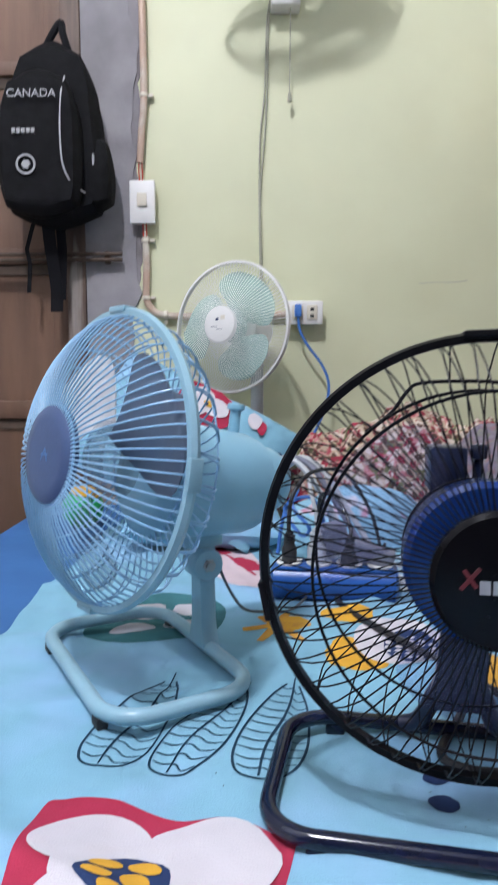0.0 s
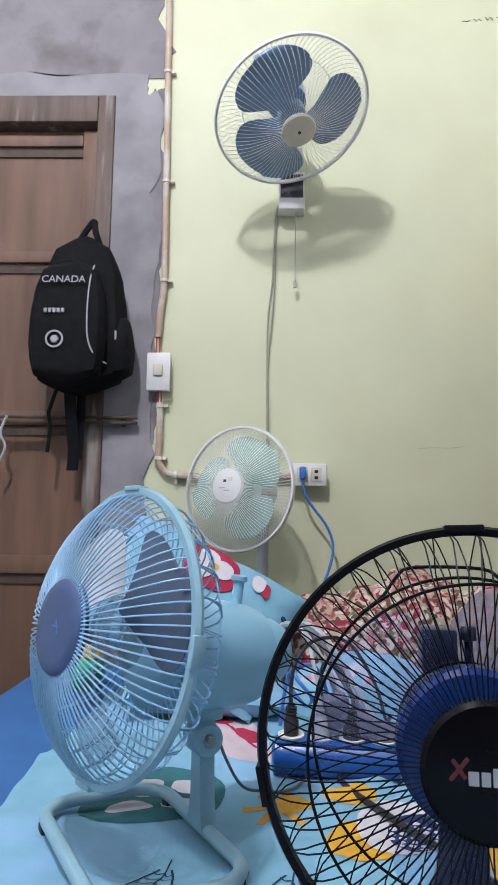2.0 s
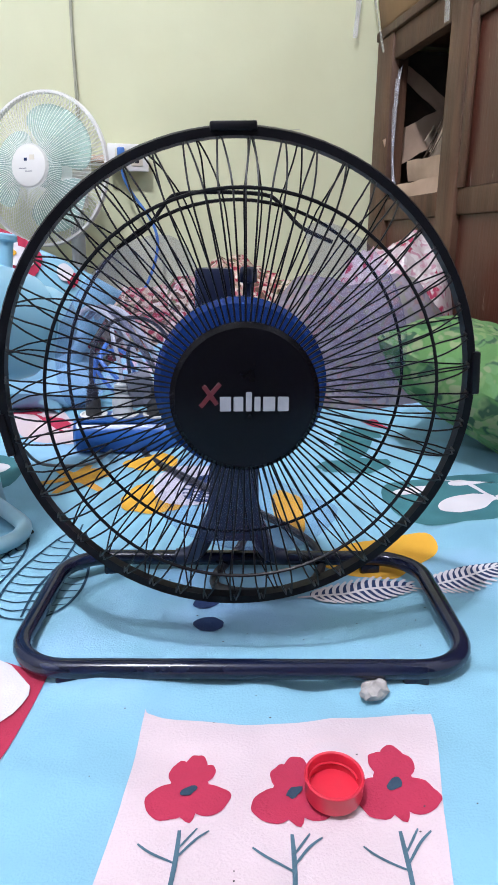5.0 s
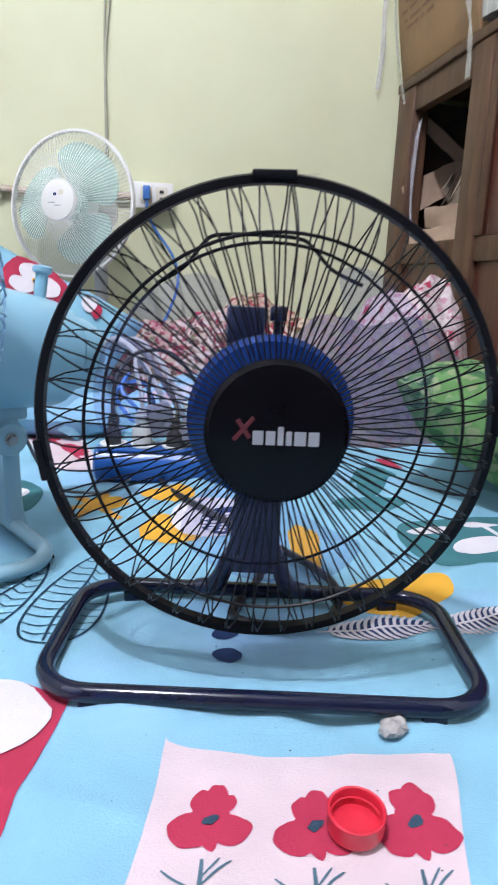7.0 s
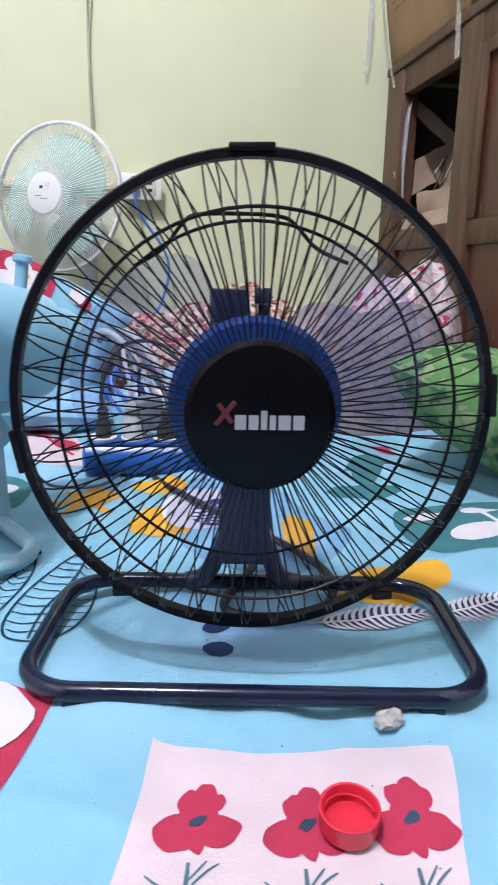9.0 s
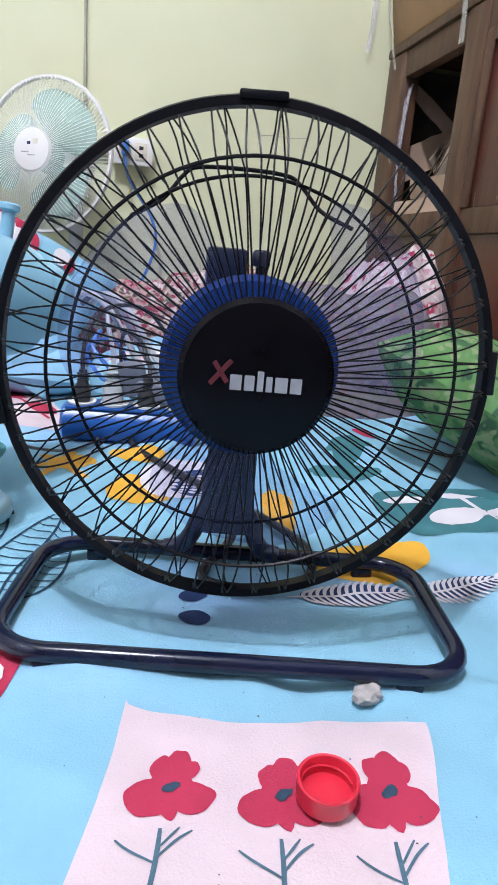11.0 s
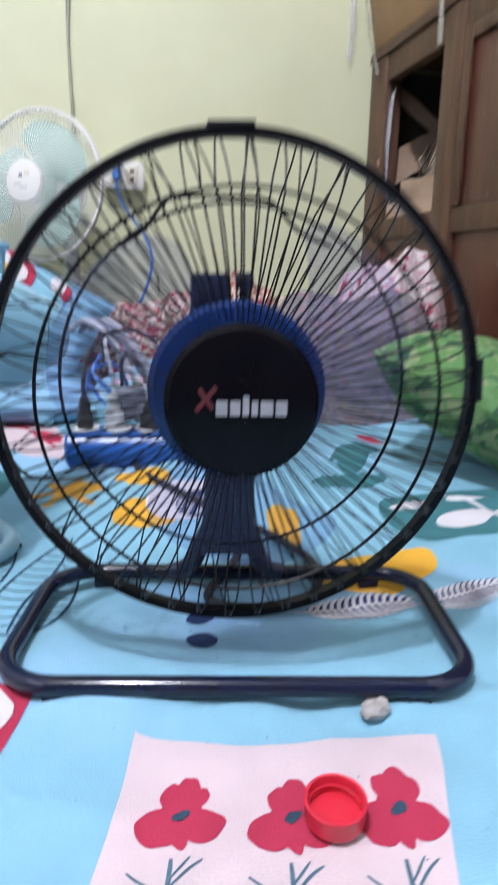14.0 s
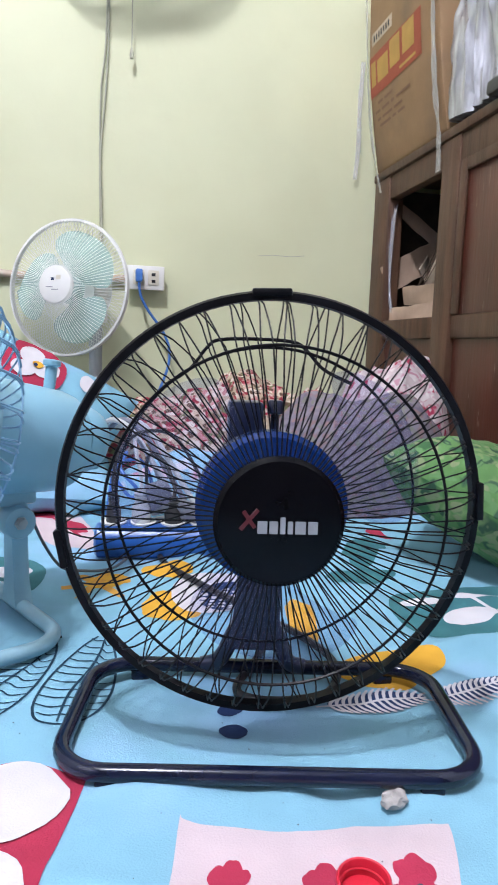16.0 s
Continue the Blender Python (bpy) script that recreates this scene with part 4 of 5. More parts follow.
# pale blocks painted as the light that shows through the stem's vent holes
for k in range(6):
    part("vent_slot_light", B((-0.0022, -0.0006, -0.0045), (0.0022, 0.0006, 0.0045), 0.0004, 1), M_GREYW, fan, "pale block for light showing through a vent slot", m=pose(0.2052 + 0.0058 * (k - 2.5) * math.cos(radians(BF_YAW)), 0.4585 + 0.0058 * (k - 2.5) * math.sin(radians(BF_YAW)), 0.618, 12, 0, BF_YAW))
for sg in (-1, 1):
    bm = bmesh.new()
    ux, uy = math.cos(radians(BF_YAW)), math.sin(radians(BF_YAW))
    tube(bm, smooth_path([(0.2075 + sg * k * ux, 0.485 + sg * k * uy + 0.008 * g, z) for k, g, z in ((0.016, 0.0, 0.550), (0.021, 0.0, 0.540), (0.025, 0.3, 0.528), (0.032, 0.7, 0.517), (0.044, 0.9, 0.513))]), 0.0072, 10)
    part("stem_leg", bm, M_NAVY, fan)
bm = bmesh.new()
tube(bm, smooth_path([(0.212, 0.505, 0.60), (0.22, 0.54, 0.56), (0.225, 0.53, 0.512), (0.19, 0.47, 0.507), (0.20, 0.447, 0.507), (0.232, 0.441, 0.507), (0.266, 0.452, 0.507), (0.285, 0.50, 0.507), (0.27, 0.56, 0.507), (0.22, 0.66, 0.507), (0.16, 0.78, 0.508), (0.15, 0.84, 0.508)]), 0.0038, 8)
part("power_cord", bm, M_CORD, fan)

# light-blue fan
LF_C, LF_YAW = (-0.072, 0.632), -60
fan = thing("floor_fan", (LF_C[0], LF_C[1], 0.5), "light blue fan with smoky clear blades on the bed", "fan", group="fans on the bed")
fan_base(fan, LF_C, LF_YAW, 0.120, 0.070, 0.0072, M_LBT, M_HOLE, 0.04)
H = face_axes((-0.094, 0.592, 0.7205), -48.5, 8.5)
# each blade takes its own copy: shaded, lit, mid-toned
badge = head_parts(fan, H, dict(cone=True, r=0.1395, dome=0.057, back=0.047, wires=84, rear_wires=60, wire=0.0009, swirl=0.16, pinch=0.0, rear_pinch=0.9,
    front_rings=[(0.046, 0.0555, 0.0012)], rear_rings=[(0.115, -0.0415, 0.001), (0.065, -0.047, 0.0012)], rim_w=0.0058, clips=(90, 0, 180, 270),
    hub_r=0.0445, boss_r=0.036, blade_r=0.122, blade_half=0.66, blade_a=15, m_wire=M_LBW, m_rim=M_LBT, m_hub=M_LBD, m_boss=M_SMOKE_MID, m_blade=[M_SMOKE_SHADED, M_SMOKE_LIT, M_SMOKE_MID]))
for a, sx in ((60, -0.003), (120, 0.003), (0, 0)):
    bm = B((-0.0065, -0.0008, 0), (0.0065, 0.0008, 0.0004), 0.0002, 1)
    part("mark", bm, M_LBM, badge, m=H @ pose(sx, 0, 0.0603, 0, 0, a))
bm = bmesh.new()
lathe(bm, [(0, -0.180), (0.042, -0.179), (0.051, -0.173), (0.0545, -0.160), (0.0595, -0.08), (0.0595, -0.050), (0.052, -0.044), (0, -0.044)], 40)
part("motor_housing", bm, M_LB, fan, m=H @ pose(0, -0.016, 0))
bm = bmesh.new()
lathe(bm, [(0, -0.222), (0.022, -0.221), (0.033, -0.213), (0.038, -0.20), (0.039, -0.184), (0.033, -0.182), (0.033, -0.1785), (0, -0.1785)], 32)
part("rear_cap", bm, M_LB, fan, m=H @ pose(0, -0.012, 0))
bm = bmesh.new()
lathe(bm, [(0, 0), (0.0062, 0), (0.0062, 0.026), (0.0095, 0.0275), (0.0095, 0.032), (0.008, 0.0335), (0, 0.034)], 24)
part("knob", bm, M_LB, fan, m=H @ pose(0, 0.036, -0.150, -90, 0, 0))
stem(fan, (-0.010, 0.668, 0.513), (-0.010, 0.660, 0.624), LF_YAW, 0.0145, 0.0135, M_LBT, 1.4)
bm = bmesh.new()
lathe(bm, [(0, -0.016), (0.0155, -0.016), (0.017, -0.013), (0.017, 0.013), (0.0155, 0.016), (0, 0.016)], 28)
part("pivot", bm, M_LBT, fan, m=pose(-0.010, 0.656, 0.604, 90, 0, LF_YAW + 90))
bm = bmesh.new()
lathe(bm, [(0, 0.0162), (0.007, 0.0162), (0.007, 0.0175), (0.005, 0.0175), (0.005, 0.021), (0, 0.021)], 6)
part("bolt", bm, M_STEEL, fan, m=pose(-0.010, 0.656, 0.604, 90, 0, LF_YAW + 90))
part("neck", B((-0.014, -0.02, -0.014), (0.014, 0.02, 0.024), 0.004), M_LBT, fan, m=pose(-0.012, 0.662, 0.634, 0, 0, LF_YAW))
bm = bmesh.new()
tube(bm, smooth_path([(0.0, 0.70, 0.60), (0.012, 0.72, 0.56), (0.03, 0.74, 0.525), (0.055, 0.765, 0.511), (0.08, 0.775, 0.508), (0.10, 0.80, 0.508), (0.13, 0.88, 0.51)]), 0.0018, 8)
part("power_cord", bm, M_GREYC, fan)


def plain_fan_head(fan, h, R, dome, back, wires, wire, m_wire, m_rim, hub_r, m_hub, m_blade, blade_a, m_motor, blade_half=0.6, blade_r=0.8, rings=2):
    front = [(hub_r * 0.9, dome), (0.45 * R, dome * 0.97), (0.65 * R, dome * 0.86), (0.82 * R, dome * 0.62), (0.93 * R, dome * 0.34), (0.99 * R, 0.004)]
    rear = [(0.2 * R, -back), (0.5 * R, -back), (0.75 * R, -back * 0.85), (0.9 * R, -back * 0.5), (0.99 * R, -0.003)]
    part("front_guard", fine_guard(front, wires, wire, 0.12, 8), m_wire, fan, m=h, stuff=True)
    part("rear_guard", fine_guard(rear, wires, wire, -0.12, 7, [(0.6 * R, -back * 0.94, wire * 1.4)]), m_wire, fan, m=h, stuff=True)
    part("rim", ring_band(R, 0.0055, -0.006, 0.006), m_rim, fan, m=h)
    bm = bmesh.new()
    lathe(bm, [(0, dome + 0.006), (hub_r * 0.6, dome + 0.0055), (hub_r * 0.92, dome + 0.002), (hub_r, dome - 0.003), (hub_r * 0.97, dome - 0.008), (0, dome - 0.008)], 40)
    badge = part("badge", bm, m_hub, fan, m=h)
    bm = bmesh.new()
    lathe(bm, [(0, 0.02), (hub_r * 0.5, 0.019), (hub_r * 0.75, 0.012), (hub_r * 0.8, -0.016), (0, -0.016)], 32)
    part("blade_hub", bm, m_blade, fan, m=h)
    for k in range(3):
        part("blade", blade(hub_r * 0.72, R * blade_r, radians(blade_a + 120 * k), 0.5, blade_half, 0.02, 0.22, full=0.58), m_blade, fan, m=h)
    bm = bmesh.new()
    lathe(bm, [(0, -back - 0.1), (0.03, -back - 0.098), (0.05, -back - 0.08), (0.056, -back - 0.03), (0.05, -back + 0.004), (0, -back + 0.004)], 36)
    part("motor_housing", bm, m_motor, fan, m=h)
    return badge


# pale stand fan behind the bed
shift[0] = (0.005, 0.0, 0.014)
fan = thing("stand_fan", (0.05, 1.70, 0), "white stand fan with mint clear blades behind the bed", "fan")
H = face_axes((-0.019, 1.652, 0.912), -30, 4)
badge = plain_fan_head(fan, H, 0.162, 0.052, 0.04, 110, 0.0007, M_WHW, M_WHW, 0.046, M_WHITEP, M_MINT, 50, M_WHITEP, 0.92, 0.84)
for dx, dy, w, hh, mt in ((-0.004, 0.012, 0.004, 0.003, M_PNAVY), (0.012, 0.016, 0.006, 0.005, M_CREAMP), (-0.012, -0.006, 0.009, 0.001, M_GREYP), (0.003, -0.012, 0.009, 0.001, M_GREYP)):
    part("mark", B((dx - w, dy - hh, 0), (dx + w, dy + hh, 0.0005)), mt, badge, m=H @ pose(0, 0, 0.0578), smooth=False)
bm = bmesh.new()
tube(bm, [(0.045, 1.70, 0.016), (0.045, 1.70, 0.86)], 0.0165, 20)
part("pole", bm, M_POLE, fan)
part("neck", B((-0.022, -0.024, -0.05), (0.022, 0.024, 0.035), 0.008), M_WHITEP, fan, m=pose(0.045, 1.70, 0.885, 0, 0, -30))
bm = bmesh.new()
lathe(bm, [(0, 0.0), (0.105, 0.0), (0.11, 0.006), (0.10, 0.018), (0.04, 0.03), (0.02, 0.05), (0, 0.05)], 48)
part("foot_plate", bm, M_POLE, fan, m=pose(0.045, 1.70, -0.014))

# wall fan
shift[0] = (0.0145, 0.0, -0.02)
fan = thing("wall_fan", (0.107, WALL_Y, 1.83), "drooping wall fan with blue blades and a cream hub", "fan")
H = face_axes((0.1007, 1.572, 1.921), 29, -62)
badge = plain_fan_head(fan, H, 0.2056, 0.074, 0.053, 84, 0.00068, M_GREYW, M_WHW, 0.046, M_CREAMP, M_WFB, 17, M_WFB, 0.86, 0.9)
bm = bmesh.new()
lathe(bm, [(0, 0), (0.0045, 0), (0.0045, 0.001), (0, 0.001)], 12)
part("screw", bm, M_DARK, badge, m=H @ pose(0, 0, 0.080))
part("wall_box", B((0.071, WALL_Y - 0.055, 1.757), (0.146, WALL_Y - 0.0005, 1.87), 0.004), M_WHITEP, fan)
part("dark_panel", B((0.076, WALL_Y - 0.0575, 1.79), (0.141, WALL_Y - 0.0552, 1.86), 0.001), M_PANEL, fan)
bm = bmesh.new()
tube(bm, smooth_path([(0.108, WALL_Y - 0.03, 1.85), (0.108, WALL_Y - 0.05, 1.95), (0.095, 1.71, 2.03), (0.072, 1.645, 2.035)]), 0.016, 14)
part("arm", bm, M_WHITEP, fan)
for dx in (0, 0.004):
    bm = bmesh.new()
    tube(bm, smooth_path([(0.070 + dx, WALL_Y - 0.02, 1.785), (0.062 + dx, WALL_Y - 0.006, 1.74), (0.056 + dx * 1.5, WALL_Y - 0.006, 1.57), (0.044 + dx * 3, WALL_Y - 0.006, 1.45), (0.042 + dx * 0.5, WALL_Y - 0.006, 1.3), (0.044 + dx, WALL_Y - 0.006, 1.127), (0.046 + dx, WALL_Y - 0.006, 1.0)]), 0.0024, 6)
    part("cable", bm, M_CABLEG, fan)
bm = bmesh.new()
tube(bm, [(0.121, WALL_Y - 0.035, 1.76), (0.12, WALL_Y - 0.03, 1.554)], 0.0014, 6)
cordp = part("pull_cord", bm, M_CABLEG, fan)
bm = bmesh.new()
lathe(bm, [(0, 0), (0.005, 0), (0.0055, 0.012), (0.0035, 0.02), (0.0025, 0.026), (0, 0.026)], 12)
part("pull_end", bm, M_CABLEG, cordp, m=pose(0.12, WALL_Y - 0.03, 1.530))


# ---- backpack on the door ----
shift[0] = (0.010, 0.0, 0.008)
bag = thing("backpack", (-0.475, 1.72, 1.42), "black nylon backpack hanging on a nail by the door", "backpack")


def soft_box(cx, cy, cz, w, d, h, taper=0.8, puff=0.35, seed=0.0, n=14, rnd=0.35, dome=0.0):
    """A padded pouch: a rounded, uneven box, narrower at the top."""
    bm = bmesh.new()
    bmesh.ops.create_cube(bm, size=2)
    bmesh.ops.subdivide_edges(bm, edges=list(bm.edges), cuts=n, use_grid_fill=True)
    for v in bm.verts:
        p = v.co.copy()
        s = p.normalized() * (p.length ** 0.15)
        q = p.lerp(Vector((s.x, s.y, s.z)) * 1.12, rnd)
        k = 1 - (1 - taper) * max(0, q.z * 0.5 + 0.5)
        if dome:
            k *= math.sqrt(max(0.05, 1 - dome * max(0.0, (q.z - 0.35) / 0.75) ** 2)) * math.sqrt(max(0.05, 1 - 0.5 * dome * max(0.0, (-q.z - 0.55) / 0.55) ** 2))
        wob = 1 + 0.05 * noise.noise(q * 1.7 + Vector((seed, 0, 0))) + 0.025 * noise.noise(q * 5 + Vector((0, seed, 0)))
        v.co = Vector((cx + q.x * w * k * wob, cy + q.y * d * wob * (1 - 0.25 * max(0, q.z)), cz + q.z * h))
    return bm


part("main_body", soft_box(-0.472, 1.745, 1.403, 0.132, 0.062, 0.215, 0.76, seed=1, rnd=0.6, dome=0.75), M_BAG, bag)
part("front_pocket", soft_box(-0.492, 1.68, 1.363, 0.104, 0.034, 0.165, 0.90, seed=3, rnd=0.6, dome=0.55), M_BAG, bag)
part("side_pocket", soft_box(-0.362, 1.735, 1.308, 0.040, 0.047, 0.085, 0.8, seed=5, n=10, rnd=0.7, dome=0.6), M_BAG, bag)
bm = bmesh.new()
tube(bm, smooth_path([(-0.495, 1.735, 1.60), (-0.47, 1.735, 1.645), (-0.455, 1.76, 1.685), (-0.443, 1.735, 1.645), (-0.425, 1.735, 1.59)]), 0.009, 8)
part("top_loop", bm, M_BAGDK, bag)
bm = bmesh.new()
tube(bm, smooth_path([(-0.425, 1.672, 1.52), (-0.43, 1.652, 1.47), (-0.432, 1.643, 1.39), (-0.428, 1.643, 1.31), (-0.41, 1.655, 1.265), (-0.385, 1.685, 1.25)]), 0.0022, 6)
part("piping", bm, M_ZIP, bag, "grey piping")
bm = bmesh.new()
tube(bm, smooth_path([(-0.366, 1.692, 1.345), (-0.364, 1.688, 1.33), (-0.365, 1.69, 1.305)]), 0.003, 6)
part("zip_pull", bm, M_ZIP, bag)
for pts, w in (([(-0.50, 1.74, 1.22), (-0.492, 1.745, 1.12), (-0.485, 1.76, 1.03), (-0.488, 1.765, 0.97)], 0.016), ([(-0.47, 1.75, 1.22), (-0.468, 1.76, 1.12), (-0.475, 1.765, 1.0)], 0.012), ([(-0.53, 1.745, 1.20), (-0.556, 1.75, 1.13), (-0.553, 1.76, 1.09), (-0.56, 1.765, 1.02)], 0.005)):
    bm = bmesh.new()
    for p in (smooth_path(pts, 6),):
        rows = [[bm.verts.new(q + Vector((sx * w, dy, 0.004 * math.sin(i)))) for sx, dy in ((-1, -0.0015), (1, -0.0015), (1, 0.0015), (-1, 0.0015))] for i, q in enumerate(p)]
        for a, b2 in zip(rows, rows[1:]):
            for k in range(4):
                bm.faces.new((a[k], a[(k + 1) % 4], b2[(k + 1) % 4], b2[k]))
        bm.faces.new(rows[0][::-1])
        bm.faces.new(rows[-1])
    part("strap", bm, M_BAGDK, bag)


def lettering(word, size, m, parent, material):
    cu = bpy.data.curves.new("lettering", "FONT")
    cu.body, cu.size, cu.align_x, cu.extrude = word, size, "CENTER", 0.0006
    tmp = new("tmp", cu)
    bpy.context.view_layer.update()
    me = bpy.data.meshes.new_from_object(tmp.evaluated_get(bpy.context.evaluated_depsgraph_get()))
    bpy.data.objects.remove(tmp)
    me.materials.append(material)
    ob = new("lettering", me)
    WM[ob] = place(m)
    ob.parent = parent
    ob.matrix_basis = WM[parent].inverted() @ WM[ob]
    return ob


lettering("CANADA", 0.028, pose(-0.498, 1.6385, 1.460, 82, 0, 0), bag, M_PRINTW)
for k in range(5):
    part("mark", B((-0.5475 + 0.0115 * k, 1.640, 1.378), (-0.5385 + 0.0115 * k, 1.646, 1.390), 0.0008, 1), M_PRINTW, bag)
bm = bmesh.new()
lathe(bm, [(0.019, 0.0), (0.024, 0.0), (0.024, 0.003), (0.019, 0.003), (0.019, 0.0)], 32)
part("round_emblem", bm, M_PRINTW, bag, m=pose(-0.516, 1.6425, 1.306, 90, 0, 0))
bm = bmesh.new()
lathe(bm, [(0.0, 0.003), (0.010, 0.003), (0.012, 0.0)], 6)
part("emblem_core", bm, M_PRINTW, bag, m=pose(-0.516, 1.6425, 1.306, 90, 0, 0))
bm = bmesh.new()
tube(bm, [(-0.455, 1.80, 1.679), (-0.455, 1.755, 1.689)], 0.002, 6)
tagged(part("nail", bm, M_STEEL), "steel nail in the door stile", "nail")


# ---- cabinet and what stands on it ----
shift[0] = NONE
CF = 0.81
cab = thing("cabinet", (1.05, 1.0, 0), "old dark brown wooden cabinet with an open compartment", "cabinet")
CT = 1.285
part("back_panel", B((1.34, 0.25, 0.02), (1.36, 1.79, CT - 0.03)), M_CABIN, cab, smooth=False)
part("side_panel", B((CF + 0.03, 1.775, 0.0), (1.34, 1.795, CT - 0.04)), M_CABIN, cab, smooth=False)
part("side_panel", B((CF + 0.03, 0.25, 0.0), (1.34, 0.27, CT - 0.04)), M_CAB, cab, smooth=False)
part("top_board", B((CF - 0.008, 0.24, CT - 0.022), (1.365, 1.803, CT), 0.004), M_CAB, cab)
part("top_rail", B((CF, 0.30, CT - 0.082), (CF + 0.028, 1.699, CT - 0.0225), 0.003), M_CAB, cab)
for y0_, y1_ in ((1.700, 1.80), (1.325, 1.405), (0.80, 0.87), (0.24, 0.30)):
    part("post", B((CF - 0.004, y0_, 0.0), (CF + 0.04, y1_, CT - 0.0225), 0.004), M_CAB, cab)
for z in (0.835, 0.42, 0.05):
    part("rail", B((CF, 1.406, z), (CF + 0.028, 1.699, z + 0.05), 0.003), M_CAB, cab)
    part("rail", B((CF + 0.002, 0.871, z), (CF + 0.028, 1.324, z + 0.05), 0.003), M_CAB, cab)
part("shelf", B((CF + 0.03, 1.30, 0.862), (1.34, 1.774, 0.877)), M_CABIN, cab, smooth=False)
part("lower_panel", B((CF + 0.012, 1.406, 0.47), (CF + 0.022, 1.699, 0.8345)), M_CABP, cab, smooth=False)
part("lower_panel", B((CF + 0.012, 0.871, 0.47), (CF + 0.022, 1.324, 0.8345)), M_CABP, cab, smooth=False)
part("lower_panel", B((CF + 0.012, 0.301, 0.05), (CF + 0.022, 0.799, CT - 0.08)), M_CABP, cab, smooth=False)
part("foot_panel", B((CF + 0.012, 0.871, 0.1), (CF + 0.022, 1.741, 0.4195)), M_CABP, cab, smooth=False)
cd = part("cabinet_door", B((CF + 0.006, 0.872, 0.8855), (CF + 0.024, 1.3235, CT - 0.0785), 0.002), M_CABP, cab)
part("door_bead", B((CF - 0.002, 1.296, 0.8855), (CF + 0.0055, 1.3235, CT - 0.0785), 0.003), M_CAB, cd)
part("door_bead", B((CF - 0.002, 0.899, CT - 0.105), (CF + 0.0055, 1.2955, CT - 0.0785), 0.003), M_CAB, cd)

# clutter inside the open compartment
pb = thing("cardboard_scraps", (0.95, 1.56, 0.86), "torn cardboard pieces stacked in the open compartment", "cardboard")
for at, rot, hw, hh, mt in (((0.838, 1.555, 0.902), (3, 2, 94), 0.138, 0.021, M_CARTOND), ((0.848, 1.548, 0.946), (-8, -3, 86), 0.125, 0.024, M_CARTOND), ((0.915, 1.735, 1.045), (-8, -26, 16), 0.115, 0.036, M_CARTOND), ((0.94, 1.745, 1.135), (6, 30, 12), 0.10, 0.017, M_CARTOND), ((0.95, 1.71, 1.0), (-12, 48, 26), 0.06, 0.03, M_PAPER)):
    bm = B((-hw, -0.002, -hh), (hw, 0.002, hh))
    bmesh.ops.subdivide_edges(bm, edges=[e for e in bm.edges if e.calc_length() > 0.03], cuts=7, use_grid_fill=True)
    for v in bm.verts:
        v.co += Vector((0, 0.006 * noise.noise(v.co * 22 + Vector(at)), 0.004 * noise.noise(v.co * 40 + Vector(at) * 3)))
    part("flap", bm, mt, pb, m=pose(*at, *rot))
ro = thing("paper_roll", (0.87, 1.56, 0.95), "bundle of old rolled papers with frayed ends", "paper roll")
for k, (dx, dz, r_) in enumerate(((0, 0, 0.016), (0.026, 0.012, 0.012), (0.045, -0.012, 0.014))):
    bm = bmesh.new()
    tube(bm, [(0.866 + dx, 1.585 - dx, 0.930 + dz), (0.872 + dx, 1.535 - dx, 0.990 + dz), (0.882 + dx, 1.488 - dx, 1.052 + dz)], lambda f, q=r_: q * (1 + 0.25 * f), 14)
    for v in bm.verts:
        v.co += Vector((1, 1, 1)) * 0.004 * noise.noise(v.co * 45)
    part("roll", bm, M_PAPER, ro)
for k in range(6):
    bm = bmesh.new()
    tube(bm, smooth_path([(0.852, 1.59 - 0.010 * k, 0.965 + 0.006 * (k % 3)), (0.855, 1.545 - 0.010 * k, 1.01 + 0.008 * (k % 2)), (0.862, 1.505 - 0.010 * k, 1.06 + 0.007 * (k % 4))], 4), 0.0011, 5)
    part("frayed_edge", bm, M_DARK, ro)
bm = bmesh.new()
for k in range(4):
    tube(bm, smooth_path([(CF + 0.01 + 0.004 * k, 1.715 - 0.006 * k, 1.19), (CF + 0.006, 1.70 - 0.009 * k, 1.08 + 0.02 * k), (CF + 0.012, 1.705 - 0.004 * k, 0.98), (CF + 0.02, 1.69 - 0.006 * k, 0.89)]), 0.0022, 6)
tagged(part("plastic_twist", bm, M_FILM), "twisted clear plastic hanging in the compartment", "plastic scrap")

# carton on the cabinet
carton = thing("carton", (1.05, 1.57, CT), "brown cardboard carton with tape and faded print", "carton")
CZ = CT + 0.0005


def carton_out(z):
    """How far the sagging front of the carton stands out at a height."""
    f = max(0.0, min(1.0, (z - CZ) / 0.46))
    return 0.004 + 0.050 * f + 0.012 * math.sin(math.pi * f)


bm = B((CF + 0.002, 1.395, CZ), (1.30, 1.795, CZ + 0.46), 0.008, 2)
bmesh.ops.subdivide_edges(bm, edges=[e for e in bm.edges if e.calc_length() > 0.2], cuts=8, use_grid_fill=True)
for v in bm.verts:
    bulge = carton_out(v.co.z) + 0.0006 * noise.noise(v.co * 6)
    if v.co.x < CF + 0.05:
        v.co.x -= max(0, bulge)
part("box", bm, M_CARTON, carton)


